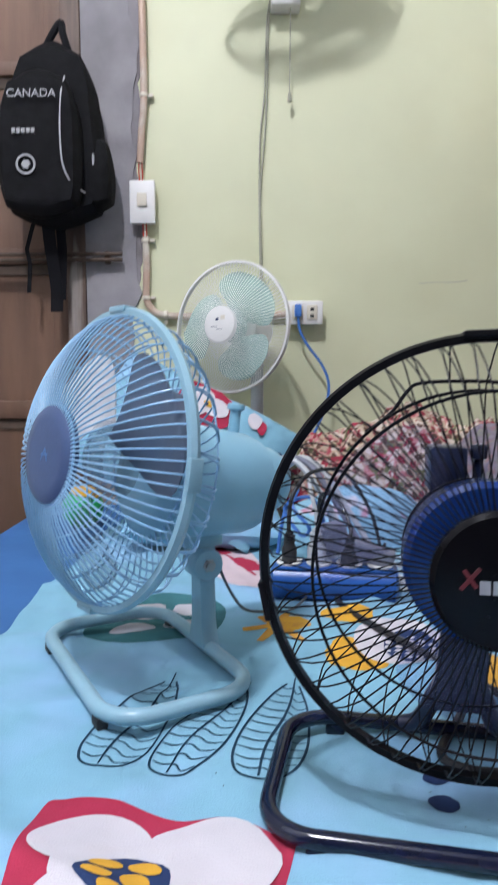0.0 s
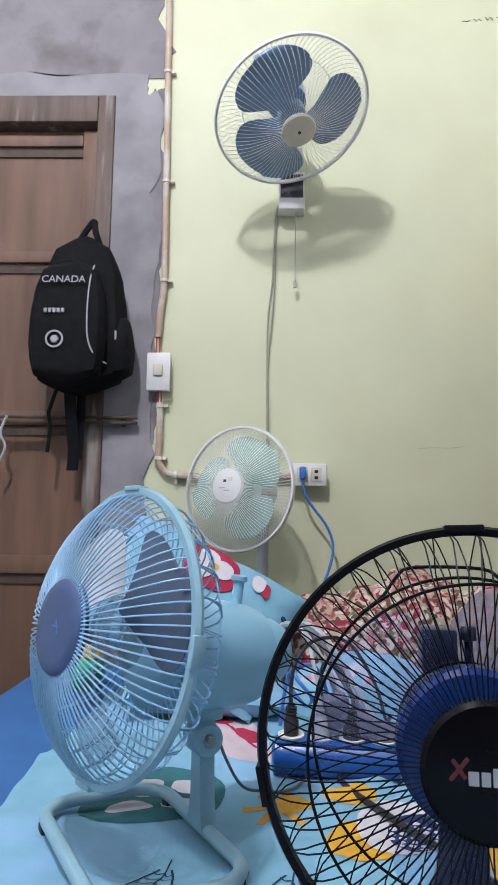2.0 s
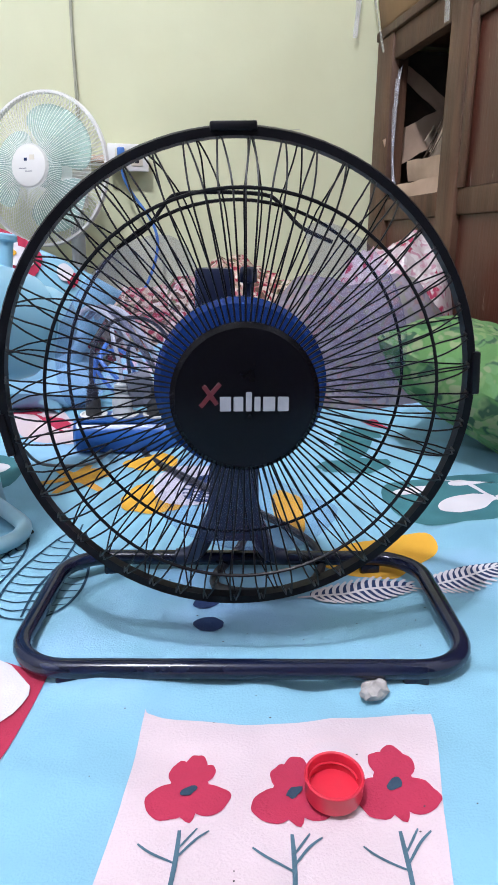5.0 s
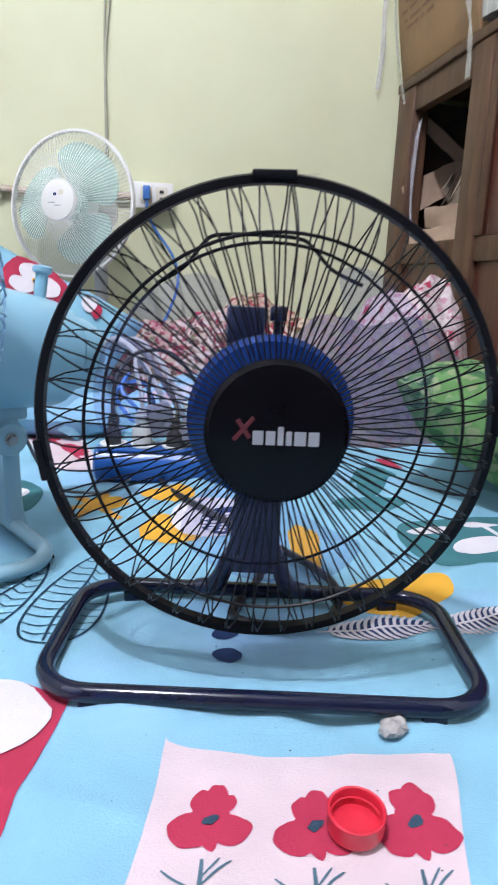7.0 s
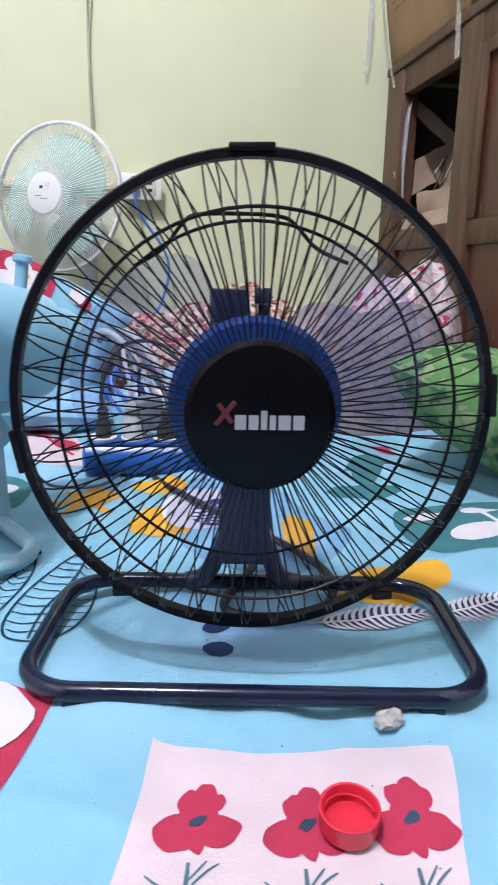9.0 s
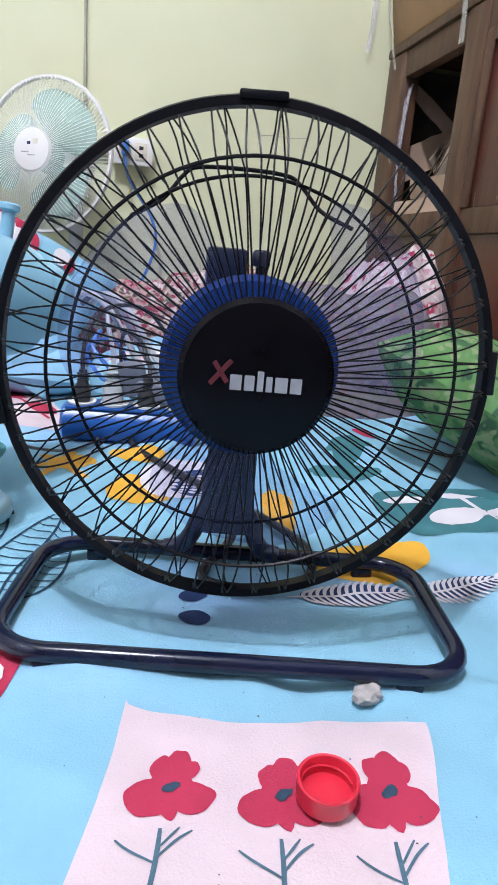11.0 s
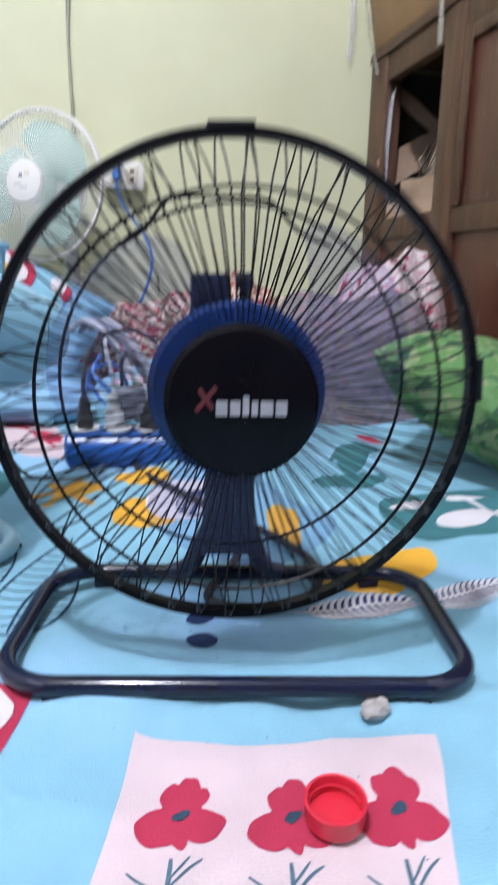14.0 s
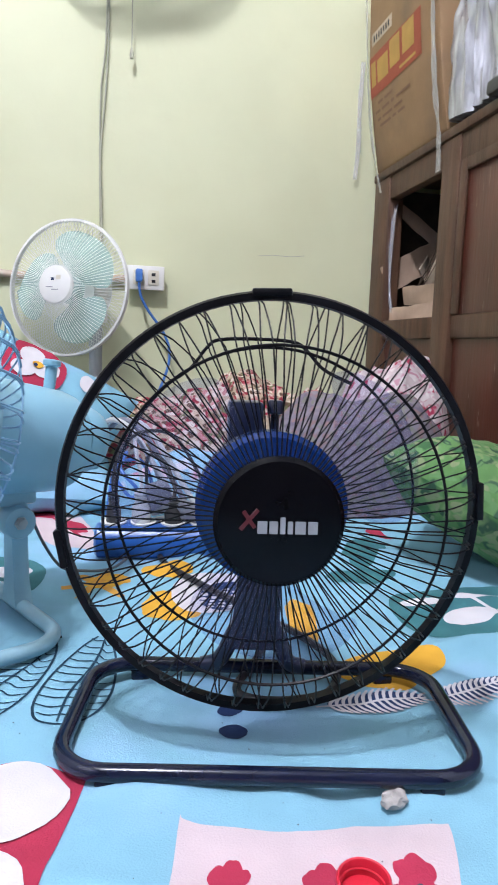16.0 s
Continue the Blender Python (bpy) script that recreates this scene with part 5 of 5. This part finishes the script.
def on_carton(name, y0_, z0, y1_, z1, material, skew=0.0, parent=None, lift=0.0):
    bm = bmesh.new()
    n = 6
    rows = []
    for j in range(n + 1):
        z = z0 + (z1 - z0) * j / n
        for_row = []
        for i in range(n + 1):
            y = y0_ + (y1_ - y0_) * i / n
            for_row.append(bm.verts.new((CF + 0.002 - carton_out(z) - 0.0014 - lift, y, z + skew * (y - y0_))))
        rows.append(for_row)
    for j in range(n):
        for i in range(n):
            bm.faces.new((rows[j][i], rows[j][i + 1], rows[j + 1][i + 1], rows[j + 1][i]))
    return part(name, bm, material, parent or carton)


on_carton("red_block", 1.48, CZ + 0.19, 1.785, CZ + 0.29, M_REDINK)
for k, (a, b2, z0, z1) in enumerate(((1.745, 1.775, 0.215, 0.275), (1.665, 1.735, 0.215, 0.27), (1.595, 1.655, 0.22, 0.285), (1.515, 1.58, 0.225, 0.287))):
    on_carton("yellow_block", a, CZ + z0, b2, CZ + z1, M_YELINK, lift=0.0005)
for z, y0_, words in ((0.165, 1.74, (0.03, 0.05)), (0.145, 1.76, (0.03, 0.045, 0.02, 0.08)), (0.125, 1.75, (0.02, 0.06, 0.05)), (0.108, 1.74, (0.07, 0.02, 0.04)), (0.20, 1.60, (0.09,))):
    y = y0_
    for w in words:
        on_carton("print_bar", y - w, CZ + z, y, CZ + z + 0.0065, M_YELINK if z == 0.20 else M_BROWNINK, lift=0.0005 if z == 0.20 else 0)
        y -= w + 0.012
on_carton("label", 1.64, CZ + 0.315, 1.77, CZ + 0.345, M_PAPER)
for k in range(7):
    on_carton("label_bar", 1.655 + 0.0155 * k, CZ + 0.322, 1.664 + 0.0155 * k, CZ + 0.337, M_HOLE, lift=0.0005)


def ribbon(name, pts, w, axis, material, parent=None, label=""):
    bm = bmesh.new()
    p = smooth_path(pts, 8)
    ax = Vector(axis)
    rows = []
    for i, q in enumerate(p):
        ww = w * (1 + 0.3 * noise.noise(Vector((i * 0.4, w * 99, 0))))
        tw = Matrix.Rotation(0.5 * noise.noise(Vector((i * 0.25, 3, w))), 3, "Z")
        a = tw @ ax * ww
        rows.append([bm.verts.new(q - a), bm.verts.new(q + Vector((-0.0015, 0, 0))), bm.verts.new(q + a)])
    for a, b2 in zip(rows, rows[1:]):
        for k in range(2):
            bm.faces.new((a[k], a[k + 1], b2[k + 1], b2[k]))
    ret = bmesh.ops.extrude_face_region(bm, geom=list(bm.faces))
    for v in [g for g in ret["geom"] if isinstance(g, bmesh.types.BMVert)]:
        v.co.x += 0.0004
    return part(name, bm, material, parent, label)


ribbon("tape", [(CF - 0.063, 1.79, CZ + 0.45), (CF - 0.047, 1.792, CZ + 0.25), (CF - 0.030, 1.785, CZ + 0.1), (CF - 0.018, 1.76, CZ), (CF - 0.013, 1.735, CZ - 0.06)], 0.006, (0, 1, 0), M_TAPE, carton)
ribbon("tape", [(CF - 0.062, 1.415, CZ + 0.45), (CF - 0.046, 1.415, CZ + 0.25), (CF - 0.030, 1.415, CZ + 0.1), (CF - 0.018, 1.405, CZ), (CF - 0.013, 1.405, CZ - 0.085)], 0.010, (0, 1, 0), M_TAPE, carton)
strip = ribbon("plastic_strip", [(CF - 0.058, 1.80, CZ + 0.29), (CF - 0.062, 1.80, CZ + 0.17), (CF - 0.060, 1.80, CZ + 0.07), (CF - 0.066, 1.80, CZ - 0.015)], 0.006, (1, 0, 0), M_FILM)
tagged(strip, "loose clear plastic strip hanging by the wall", "plastic strip")

# wrapped bundle beside the carton
bundle = thing("wrapped_bundle", (1.05, 1.2, CT), "crinkled clear plastic bundle wrapped over pale goods", "plastic bundle")
bm = soft_box(1.03, 1.175, CT + 0.245, 0.225, 0.205, 0.243, 0.95, seed=8, n=44, rnd=0.15)
for v in bm.verts:
    q = v.co
    crease = noise.ridged_multi_fractal(Vector((q.x * 5, q.y * 26, q.z * 2.2)), 0.8, 2.1, 3, 1.0, 2.0)
    v.co.x -= 0.012 * crease
    v.co.z = max(v.co.z, CT + 0.001)
part("wrap", bm, M_WRAP, bundle)
pink = part("inner_box", B((0.786, 0.985, CT + 0.055), (0.99, 1.150, CT + 0.47), 0.006), M_PINKBOX, bundle, "faded pink carton under the plastic")
for k, (y, w) in enumerate(((1.135, 0.055), (1.128, 0.042), (1.13, 0.06))):
    part("print_bar", B((0.7848, y - w, CT + 0.30 - 0.035 * k), (0.7858, y, CT + 0.316 - 0.035 * k)), M_BROWNINK, pink, smooth=False)
part("dark_strap", B((0.784, 0.99, CT + 0.004), (0.80, 1.20, CT + 0.030), 0.004), M_CORD, bundle)


# ---- bedding behind the fans ----
shift[0] = NEAR
def heap(name, cx, cy, rx, ry, h, material, label, category, seed, turn=0.0, folds=1.0, sq=2.6, n=70, base=0.5):
    """A crumpled, folded cloth lying in a heap."""
    bm = bmesh.new()
    c, s = math.cos(radians(turn)), math.sin(radians(turn))
    rows = []
    for j in range(n + 1):
        row = []
        for i in range(n + 1):
            u, v = i / n * 2 - 1, j / n * 2 - 1
            # square to rounded square
            x, y = u * math.sqrt(1 - v * v * 0.35), v * math.sqrt(1 - u * u * 0.35)
            q = min(1.0, (abs(u) ** sq + abs(v) ** sq) ** (1 / sq))
            z = h * (1 - q ** 3.2) ** 0.6 if q < 1 else 0
            wob = 1 + 0.10 * noise.noise(Vector((u * 1.6, v * 1.6, seed)))
            px, py = cx + c * x * rx * wob - s * y * ry * wob, cy + s * x * rx * wob + c * y * ry * wob
            k = max(0.0, 1 - q ** 6)
            d = 0.30 * noise.noise(Vector((px * 7, py * 5, seed)))
            d += 0.16 * (1 - abs(noise.noise(Vector((px * 13 + seed, py * 9, 2 * seed)))) * 2)
            d += 0.07 * (1 - abs(noise.noise(Vector((px * 30, py * 22, seed + 4)))) * 2)
            z *= 1 + folds * d
            row.append(bm.verts.new((px, py, base - 0.004 + z + 0.003 * k)))
        rows.append(row)
    for j in range(n):
        for i in range(n):
            bm.faces.new((rows[j][i], rows[j][i + 1], rows[j + 1][i + 1], rows[j + 1][i]))
    border = [e for e in bm.edges if len(e.link_faces) == 1]
    ret = bmesh.ops.extrude_edge_only(bm, edges=border)
    for v in [g for g in ret["geom"] if isinstance(g, bmesh.types.BMVert)]:
        v.co.z = base - 0.006
    return tagged(part(name, bm, material), label, category)


heap("floral_blanket", 0.365, 1.40, 0.365, 0.15, 0.168, M_BLANK, "crumpled red and beige floral blanket on the bed", "blanket", 2.3, 0, 1.15)
heap("pink_blanket", 0.66, 1.27, 0.13, 0.17, 0.245, M_BLANK2, "heaped pink and white floral cloth by the cabinet", "blanket", 6.1, 0, 0.9)
heap("purple_quilt", 0.55, 1.165, 0.19, 0.13, 0.195, M_PURPLE, "folded grey-purple patterned quilt", "quilt", 9.4, -8, 0.6)

# leaning pillow in the sheet's print
pillow = thing("pillow", (-0.13, 1.2, 0.5), "turquoise pillow with a crimson and white flower print", "pillow")
PM = pose(-0.085, 1.19, 0.672, 40, 26, -6)


def pillow_z(u, v, thick):
    e = max(0.0, 1 - abs(u) ** 3.4) ** 0.55 * max(0.0, 1 - abs(v) ** 3.4) ** 0.55
    return thick * e * (1 + 0.12 * noise.noise(Vector((u * 2.3, v * 2.3, 1.1)))) + 0.004 * noise.noise(Vector((u * 7, v * 6, 4)))


def pillow_mesh(hw, hh, thick, n=36):
    bm = bmesh.new()
    for sg in (1, -1):
        rows = [[bm.verts.new((hw * (i / n * 2 - 1) * (1 - 0.05 * (1 - abs(j / n * 2 - 1))), hh * (j / n * 2 - 1) * (1 - 0.06 * (1 - abs(i / n * 2 - 1))), sg * (pillow_z(i / n * 2 - 1, j / n * 2 - 1, thick) if 0 < i < n and 0 < j < n else 0))) for i in range(n + 1)] for j in range(n + 1)]
        for j in range(n):
            for i in range(n):
                bm.faces.new((rows[j][i], rows[j][i + 1], rows[j + 1][i + 1], rows[j + 1][i]))
    bmesh.ops.remove_doubles(bm, verts=bm.verts, dist=0.0004)
    return bm


PW, PH, PT = 0.19, 0.15, 0.05
part("pillow_body", pillow_mesh(PW, PH, PT), M_SHEET, pillow, m=PM)


def on_pillow(name, shapes, material, lift):
    bm = bmesh.new()
    for s in shapes:
        b2 = bmesh.new()
        outline(b2, s, 0.008)
        me = bpy.data.meshes.new("tmp")
        b2.to_mesh(me)
        b2.free()
        bm.from_mesh(me)
        bpy.data.meshes.remove(me)
    for v in bm.verts:
        v.co.z = pillow_z(v.co.x / PW, v.co.y / PH, PT) + lift
    return part(name, bm, material, pillow, m=PM)


on_pillow("crimson_patch", [curvy([(-0.045, 0.03), (-0.05, 0.11), (0.0, 0.125), (0.05, 0.095), (0.055, 0.035), (0.01, 0.012)])], M_PRED, 0.003)
on_pillow("white_petal", [blob(-0.012, 0.085, 0.022, 0.026, 20, 0.1, 1)], M_PWHITE, 0.0055)
on_pillow("white_petal", [blob(0.022, 0.068, 0.024, 0.024, -20, 0.1, 2)], M_PWHITE, 0.0057)
on_pillow("white_petal", [blob(-0.012, 0.045, 0.022, 0.018, 0, 0.1, 3)], M_PWHITE, 0.0059)
on_pillow("yellow_eye", [blob(0.006, 0.066, 0.010, 0.008, 0, 0.1, 3, 16)], M_PYEL, 0.008)
on_pillow("navy_dot", [blob(0.003, 0.062, 0.004, 0.004, 0, 0.1, 3, 10)], M_PNAVY, 0.0095)
on_pillow("white_petal", [blob(0.095, 0.085, 0.014, 0.022, 10, 0.15, 3)], M_PWHITE, 0.004)
on_pillow("crimson_edge", [blob(0.112, 0.078, 0.010, 0.018, 10, 0.15, 3)], M_PRED, 0.003)
on_pillow("navy_spot", [blob(0.165, 0.05, 0.006, 0.009, 0, 0.1, 3, 14)], M_PNAVY, 0.003)
lower = thing("pillow", (-0.16, 1.16, 0.5), "flat turquoise pillow with a crimson and white print", "pillow")
LM = pose(-0.048, 1.19, 0.548, 5, 3, 4)
part("pillow_body", pillow_mesh(0.14, 0.14, 0.046), M_SHEET, lower, m=LM)
PW, PH, PT = 0.14, 0.14, 0.046
for nm, shp, mt, lf in (("crimson_patch", curvy([(-0.10, -0.12), (-0.11, -0.03), (-0.02, -0.02), (0.0, -0.115)]), M_PRED, 0.003), ("white_petal", blob(-0.055, -0.075, 0.034, 0.032, 20, 0.1, 1), M_PWHITE, 0.0055)):
    bm = outline(bmesh.new(), shp, 0.008)
    for v in bm.verts:
        v.co.z = pillow_z(v.co.x / PW, v.co.y / PH, PT) + lf
    part(nm, bm, mt, lower, m=LM)

# green printed pillow
gp = thing("pillow", (0.62, 0.83, 0.5), "green cotton pillow with a leafy print and red-brown patches", "pillow")
GM = pose(0.672, 0.800, 0.565, 22, 8, 48)
bm = pillow_mesh(0.20, 0.17, 0.072)
part("pillow_body", bm, M_GREEN, gp, m=GM)
PW, PH, PT = 0.20, 0.17, 0.072


def on_green(name, shapes, material, lift=0.003):
    bm = bmesh.new()
    for s in shapes:
        b2 = bmesh.new()
        outline(b2, s, 0.008)
        me = bpy.data.meshes.new("tmp")
        b2.to_mesh(me)
        b2.free()
        bm.from_mesh(me)
        bpy.data.meshes.remove(me)
    for v in bm.verts:
        v.co.z = pillow_z(v.co.x / PW, v.co.y / PH, PT) + lift
    return part(name, bm, material, gp, m=GM)


on_green("brown_patch", [blob(-0.06, -0.105, 0.04, 0.022, 20, 0.6, 1), blob(0.02, -0.11, 0.035, 0.018, -10, 0.6, 2), blob(-0.02, -0.02, 0.014, 0.012, 0, 0.6, 3)], M_GREENR)
on_green("blue_patch", [blob(0.04, -0.04, 0.026, 0.016, 40, 0.5, 4)], M_GREENB)


# ---- small things on the bed ----
cap = thing("bottle_cap", (0.2135, 0.2420, 0.5), "red plastic bottle cap lying open side up", "bottle cap")
CZ0 = bed_z(0.2135, 0.2420) + 0.0024
bm = bmesh.new()
lathe(bm, [(0, 0.0), (0.0118, 0.0), (0.0133, 0.0010), (0.0138, 0.003), (0.0138, 0.0098), (0.0141, 0.0104), (0.0141, 0.0116), (0.0135, 0.0122), (0.0126, 0.0119), (0.0122, 0.0112), (0.0120, 0.0022), (0.0, 0.0022)], 60)
shell = part("shell", bm, M_CAP, cap, m=pose(0.2135, 0.2420, CZ0, 5, -2, 0))
bm = bmesh.new()
tube(bm, [(0.0119 * math.cos(a * 0.1), 0.0119 * math.sin(a * 0.1), 0.0060 + 0.0005 * a * 0.1) for a in range(0, 58)], 0.0006, 6)
part("thread", bm, M_CAP, shell, m=pose(0.2135, 0.2420, CZ0, 4, -2, 0))

bm = bmesh.new()
bmesh.ops.create_icosphere(bm, subdivisions=3, radius=1)
for v in bm.verts:
    k = 1 + 0.35 * noise.noise(v.co * 1.9) + 0.15 * noise.noise(v.co * 4)
    v.co = Vector((v.co.x * 0.0095 * k, v.co.y * 0.0068 * k, v.co.z * 0.0052 * k + 0.0048))
tagged(part("crumpled_paper", bm, M_SCRAP, m=pose(0.2645, 0.318, bed_z(0.2645, 0.318), 0, 0, 20), smooth=False), "small crumpled scrap of grey-beige paper", "paper scrap")

es = thing("extension_cord", (0.125, 0.845, 0.5), "blue extension socket with pale oval outlets and plugs", "extension cord")
EM = pose(0.135, 0.852, 0.5045, 0, 0, -7)
bm = bmesh.new()
tube(bm, [(-0.068, 0, 0.019), (-0.064, 0, 0.019), (0.094, 0, 0.019), (0.098, 0, 0.019)], lambda f: 0.024 if 0.1 < f < 0.9 else 0.020, 24)
for v in bm.verts:
    v.co.z = 0.0 + max(0.0, min(0.038, 0.019 + (v.co.z - 0.019) * 1.1))
    v.co.y *= 1.35
part("body", bm, M_STRIP, es, m=EM)
part("top_plate", B((-0.062, -0.026, 0.0385), (0.092, 0.026, 0.042), 0.0015), M_STRIP, es, m=EM)
for x in (-0.045, -0.005, 0.035, 0.075):
    bm = bmesh.new()
    lathe(bm, [(0, 0.0422), (0.014, 0.0422), (0.017, 0.0425), (0.0175, 0.045), (0.015, 0.0452), (0.0135, 0.0435), (0, 0.0435)], 28)
    part("outlet", bm, M_WHITEP, es, m=EM @ pose(x, 0, 0) @ Matrix.Diagonal((1, 1.3, 1, 1)))
bm = bmesh.new()
tube(bm, smooth_path([(0.235, 0.84, 0.515), (0.27, 0.86, 0.508), (0.29, 0.93, 0.508), (0.24, 1.0, 0.508), (0.17, 1.02, 0.51), (0.13, 0.97, 0.508), (0.16, 0.92, 0.51), (0.21, 0.95, 0.512), (0.23, 1.05, 0.508), (0.2, 1.2, 0.508)]), 0.0035, 8)
part("cord", bm, M_POLE, es)


def plug_on(x, w, ht, material, path, label, ribs=0):
    pl = thing("plug", EM @ Vector((x, 0, 0.045)), label, "plug", group="plugs in the extension")
    bm = bmesh.new()
    lathe(bm, [(0, 0), (w, 0), (w, ht * 0.45), (w * 0.7, ht * 0.6), (w * 0.5, ht), (0, ht)], 14)
    part("plug_body", bm, material, pl, m=EM @ pose(x, 0, 0.0438))
    for k in range(ribs):
        bm = bmesh.new()
        lathe(bm, [(w * 0.52, 0), (w * 0.78, 0.0005), (w * 0.78, 0.002), (w * 0.52, 0.0025)], 14)
        part("grip_ring", bm, material, pl, m=EM @ pose(x, 0, 0.0438 + ht * (0.66 + 0.09 * k)))
    bm = bmesh.new()
    tube(bm, smooth_path([(x, 0, 0.042 + ht)] + path), 0.0028, 8)
    part("cord", bm, material, pl, m=EM)


plug_on(-0.045, 0.010, 0.04, M_CORD, [(-0.046, 0.002, 0.10), (-0.04, 0.01, 0.135), (-0.015, 0.04, 0.16), (0.03, 0.09, 0.15), (0.07, 0.16, 0.08), (0.09, 0.22, 0.01), (0.10, 0.27, 0.004)], "black plug pushed into the extension socket", 3)
plug_on(-0.008, 0.013, 0.045, M_POLE, [(-0.01, 0.003, 0.11), (-0.018, 0.015, 0.14), (-0.02, 0.05, 0.15), (0.0, 0.12, 0.1), (0.02, 0.2, 0.02), (0.03, 0.3, 0.004)], "grey plug with a ribbed neck in the extension socket", 3)
plug_on(0.035, 0.012, 0.035, M_CORD, [(0.036, 0.01, 0.09), (0.02, 0.04, 0.12), (-0.005, 0.08, 0.12), (-0.01, 0.14, 0.06), (0.0, 0.2, 0.01), (0.02, 0.25, 0.004)], "black plug with its cord bent back", 2)
ad = thing("charger", EM @ Vector((0.05, 0.02, 0.045)), "dark grey wall charger lying over the extension socket", "charger")
part("charger_body", B((-0.017, -0.014, 0), (0.017, 0.014, 0.042), 0.006), M_CHARGER, ad, m=EM @ pose(0.018, 0.012, 0.055, 8, -12, 15))
part("charger_block", B((-0.05, -0.015, 0), (0.03, 0.015, 0.022), 0.005), M_CHARGER, ad, m=EM @ pose(0.062, 0.005, 0.0455, 0, 14, -8))
for k, (dx, mt) in enumerate(((0, M_POLE), (0.014, M_CHARGER), (0.026, M_POLE))):
    bm = bmesh.new()
    tube(bm, smooth_path([(0.07 + dx, 1.02, 0.655), (0.09 + dx, 0.99, 0.672), (0.12 + dx, 0.965, 0.655), (0.155 + dx, 0.94, 0.60), (0.19 + dx, 0.915, 0.545), (0.225 + dx, 0.90, 0.51), (0.27 + dx, 0.91, 0.508)]), 0.0045, 8)
    tagged(part("bundled_cable", bm, mt), "thick grey cable looped up behind the socket", "cable", group="bundled cables")
bm = bmesh.new()
tube(bm, smooth_path([(0.08, 1.03, 0.51), (0.09, 1.02, 0.58), (0.11, 1.0, 0.62), (0.10, 0.97, 0.60), (0.125, 0.96, 0.57), (0.115, 1.0, 0.55), (0.09, 1.01, 0.59), (0.13, 0.99, 0.61), (0.15, 0.98, 0.56), (0.13, 1.0, 0.508)]), 0.003, 8)
tagged(part("coiled_cable", bm, M_CABLEB), "small coil of blue cable on the bed", "cable")
# crumpled clear bag by the socket
bm = bmesh.new()
n = 26
rows = []
for j in range(n + 1):
    row = []
    for i in range(n + 1):
        x, y = 0.15 + 0.14 * i / n, 0.845 + 0.12 * j / n
        q = max(abs(i / n * 2 - 1), abs(j / n * 2 - 1))
        z = 0.507 + 0.05 * (1 - q ** 3) * (0.55 + 0.9 * abs(noise.noise(Vector((x * 30, y * 24, 2))))) 
        row.append(bm.verts.new((x + 0.01 * noise.noise(Vector((x * 20, y * 20, 7))), y, z)))
    rows.append(row)
for j in range(n):
    for i in range(n):
        bm.faces.new((rows[j][i], rows[j][i + 1], rows[j + 1][i + 1], rows[j + 1][i]))
tagged(part("plastic_bag", bm, M_FILM, smooth=False), "crumpled clear plastic bag beside the extension socket", "plastic bag")
# pale printed cloth in front of the floral blanket
heap("printed_cloth", 0.22, 1.19, 0.15, 0.10, 0.075, M_CLOTH, "turquoise cloth with pink and white print, bunched", "cloth", 3.7, 10, 0.8, n=44)

tb = thing("green_toy_ball", (-0.306, 1.31, 0.492), "small green plastic ball with a yellow band", "ball")
bm = bmesh.new()
bmesh.ops.create_uvsphere(bm, u_segments=28, v_segments=18, radius=0.042)
for v in bm.verts:
    v.co *= 1 + 0.04 * noise.noise(v.co * 40)
part("ball", bm, M_GREENBALL, tb, m=pose(-0.306, 1.31, 0.5315))
bm = bmesh.new()
lathe(bm, [(0.034, 0.028), (0.0355, 0.030), (0.028, 0.0365), (0.014, 0.0435), (0, 0.045)], 24)
part("band", bm, M_PYEL, tb, m=pose(-0.306, 1.31, 0.5315, 0, 10, 0))

toy = thing("toy_cup", (-0.296, 0.735, 0.49), "small green plastic toy cup with an orange lid", "toy")
bm = bmesh.new()
lathe(bm, [(0, 0), (0.017, 0), (0.019, 0.002), (0.022, 0.030), (0.0225, 0.034), (0.020, 0.036), (0, 0.036)], 28)
part("cup", bm, M_GREENBALL, toy, m=pose(-0.296, 0.735, 0.491))
bm = bmesh.new()
lathe(bm, [(0, 0), (0.021, 0), (0.022, 0.003), (0.0205, 0.007), (0.006, 0.010), (0, 0.010)], 28)
part("lid", bm, M_PYEL, toy, "orange lid", m=pose(-0.278, 0.685, 0.4925, 3, 2, 0))

# dark specks of lint on the sheet
bm = bmesh.new()
lint = random.Random(41)
for k in range(48):
    x, y = lint.uniform(0.0, 0.42), 0.16 + 0.34 * lint.random() ** 1.3
    r = lint.uniform(0.0003, 0.0006)
    vs = bmesh.ops.create_icosphere(bm, subdivisions=1, radius=r)["verts"]
    for v in vs:
        v.co = Vector((v.co.x * lint.uniform(0.8, 1.6), v.co.y, v.co.z * 0.5)) + Vector((x, y, bed_z(x, y) + 0.0014))
tagged(part("lint", bm, M_LINT), "tiny dark specks of lint scattered on the sheet", "lint", kind="stuff")
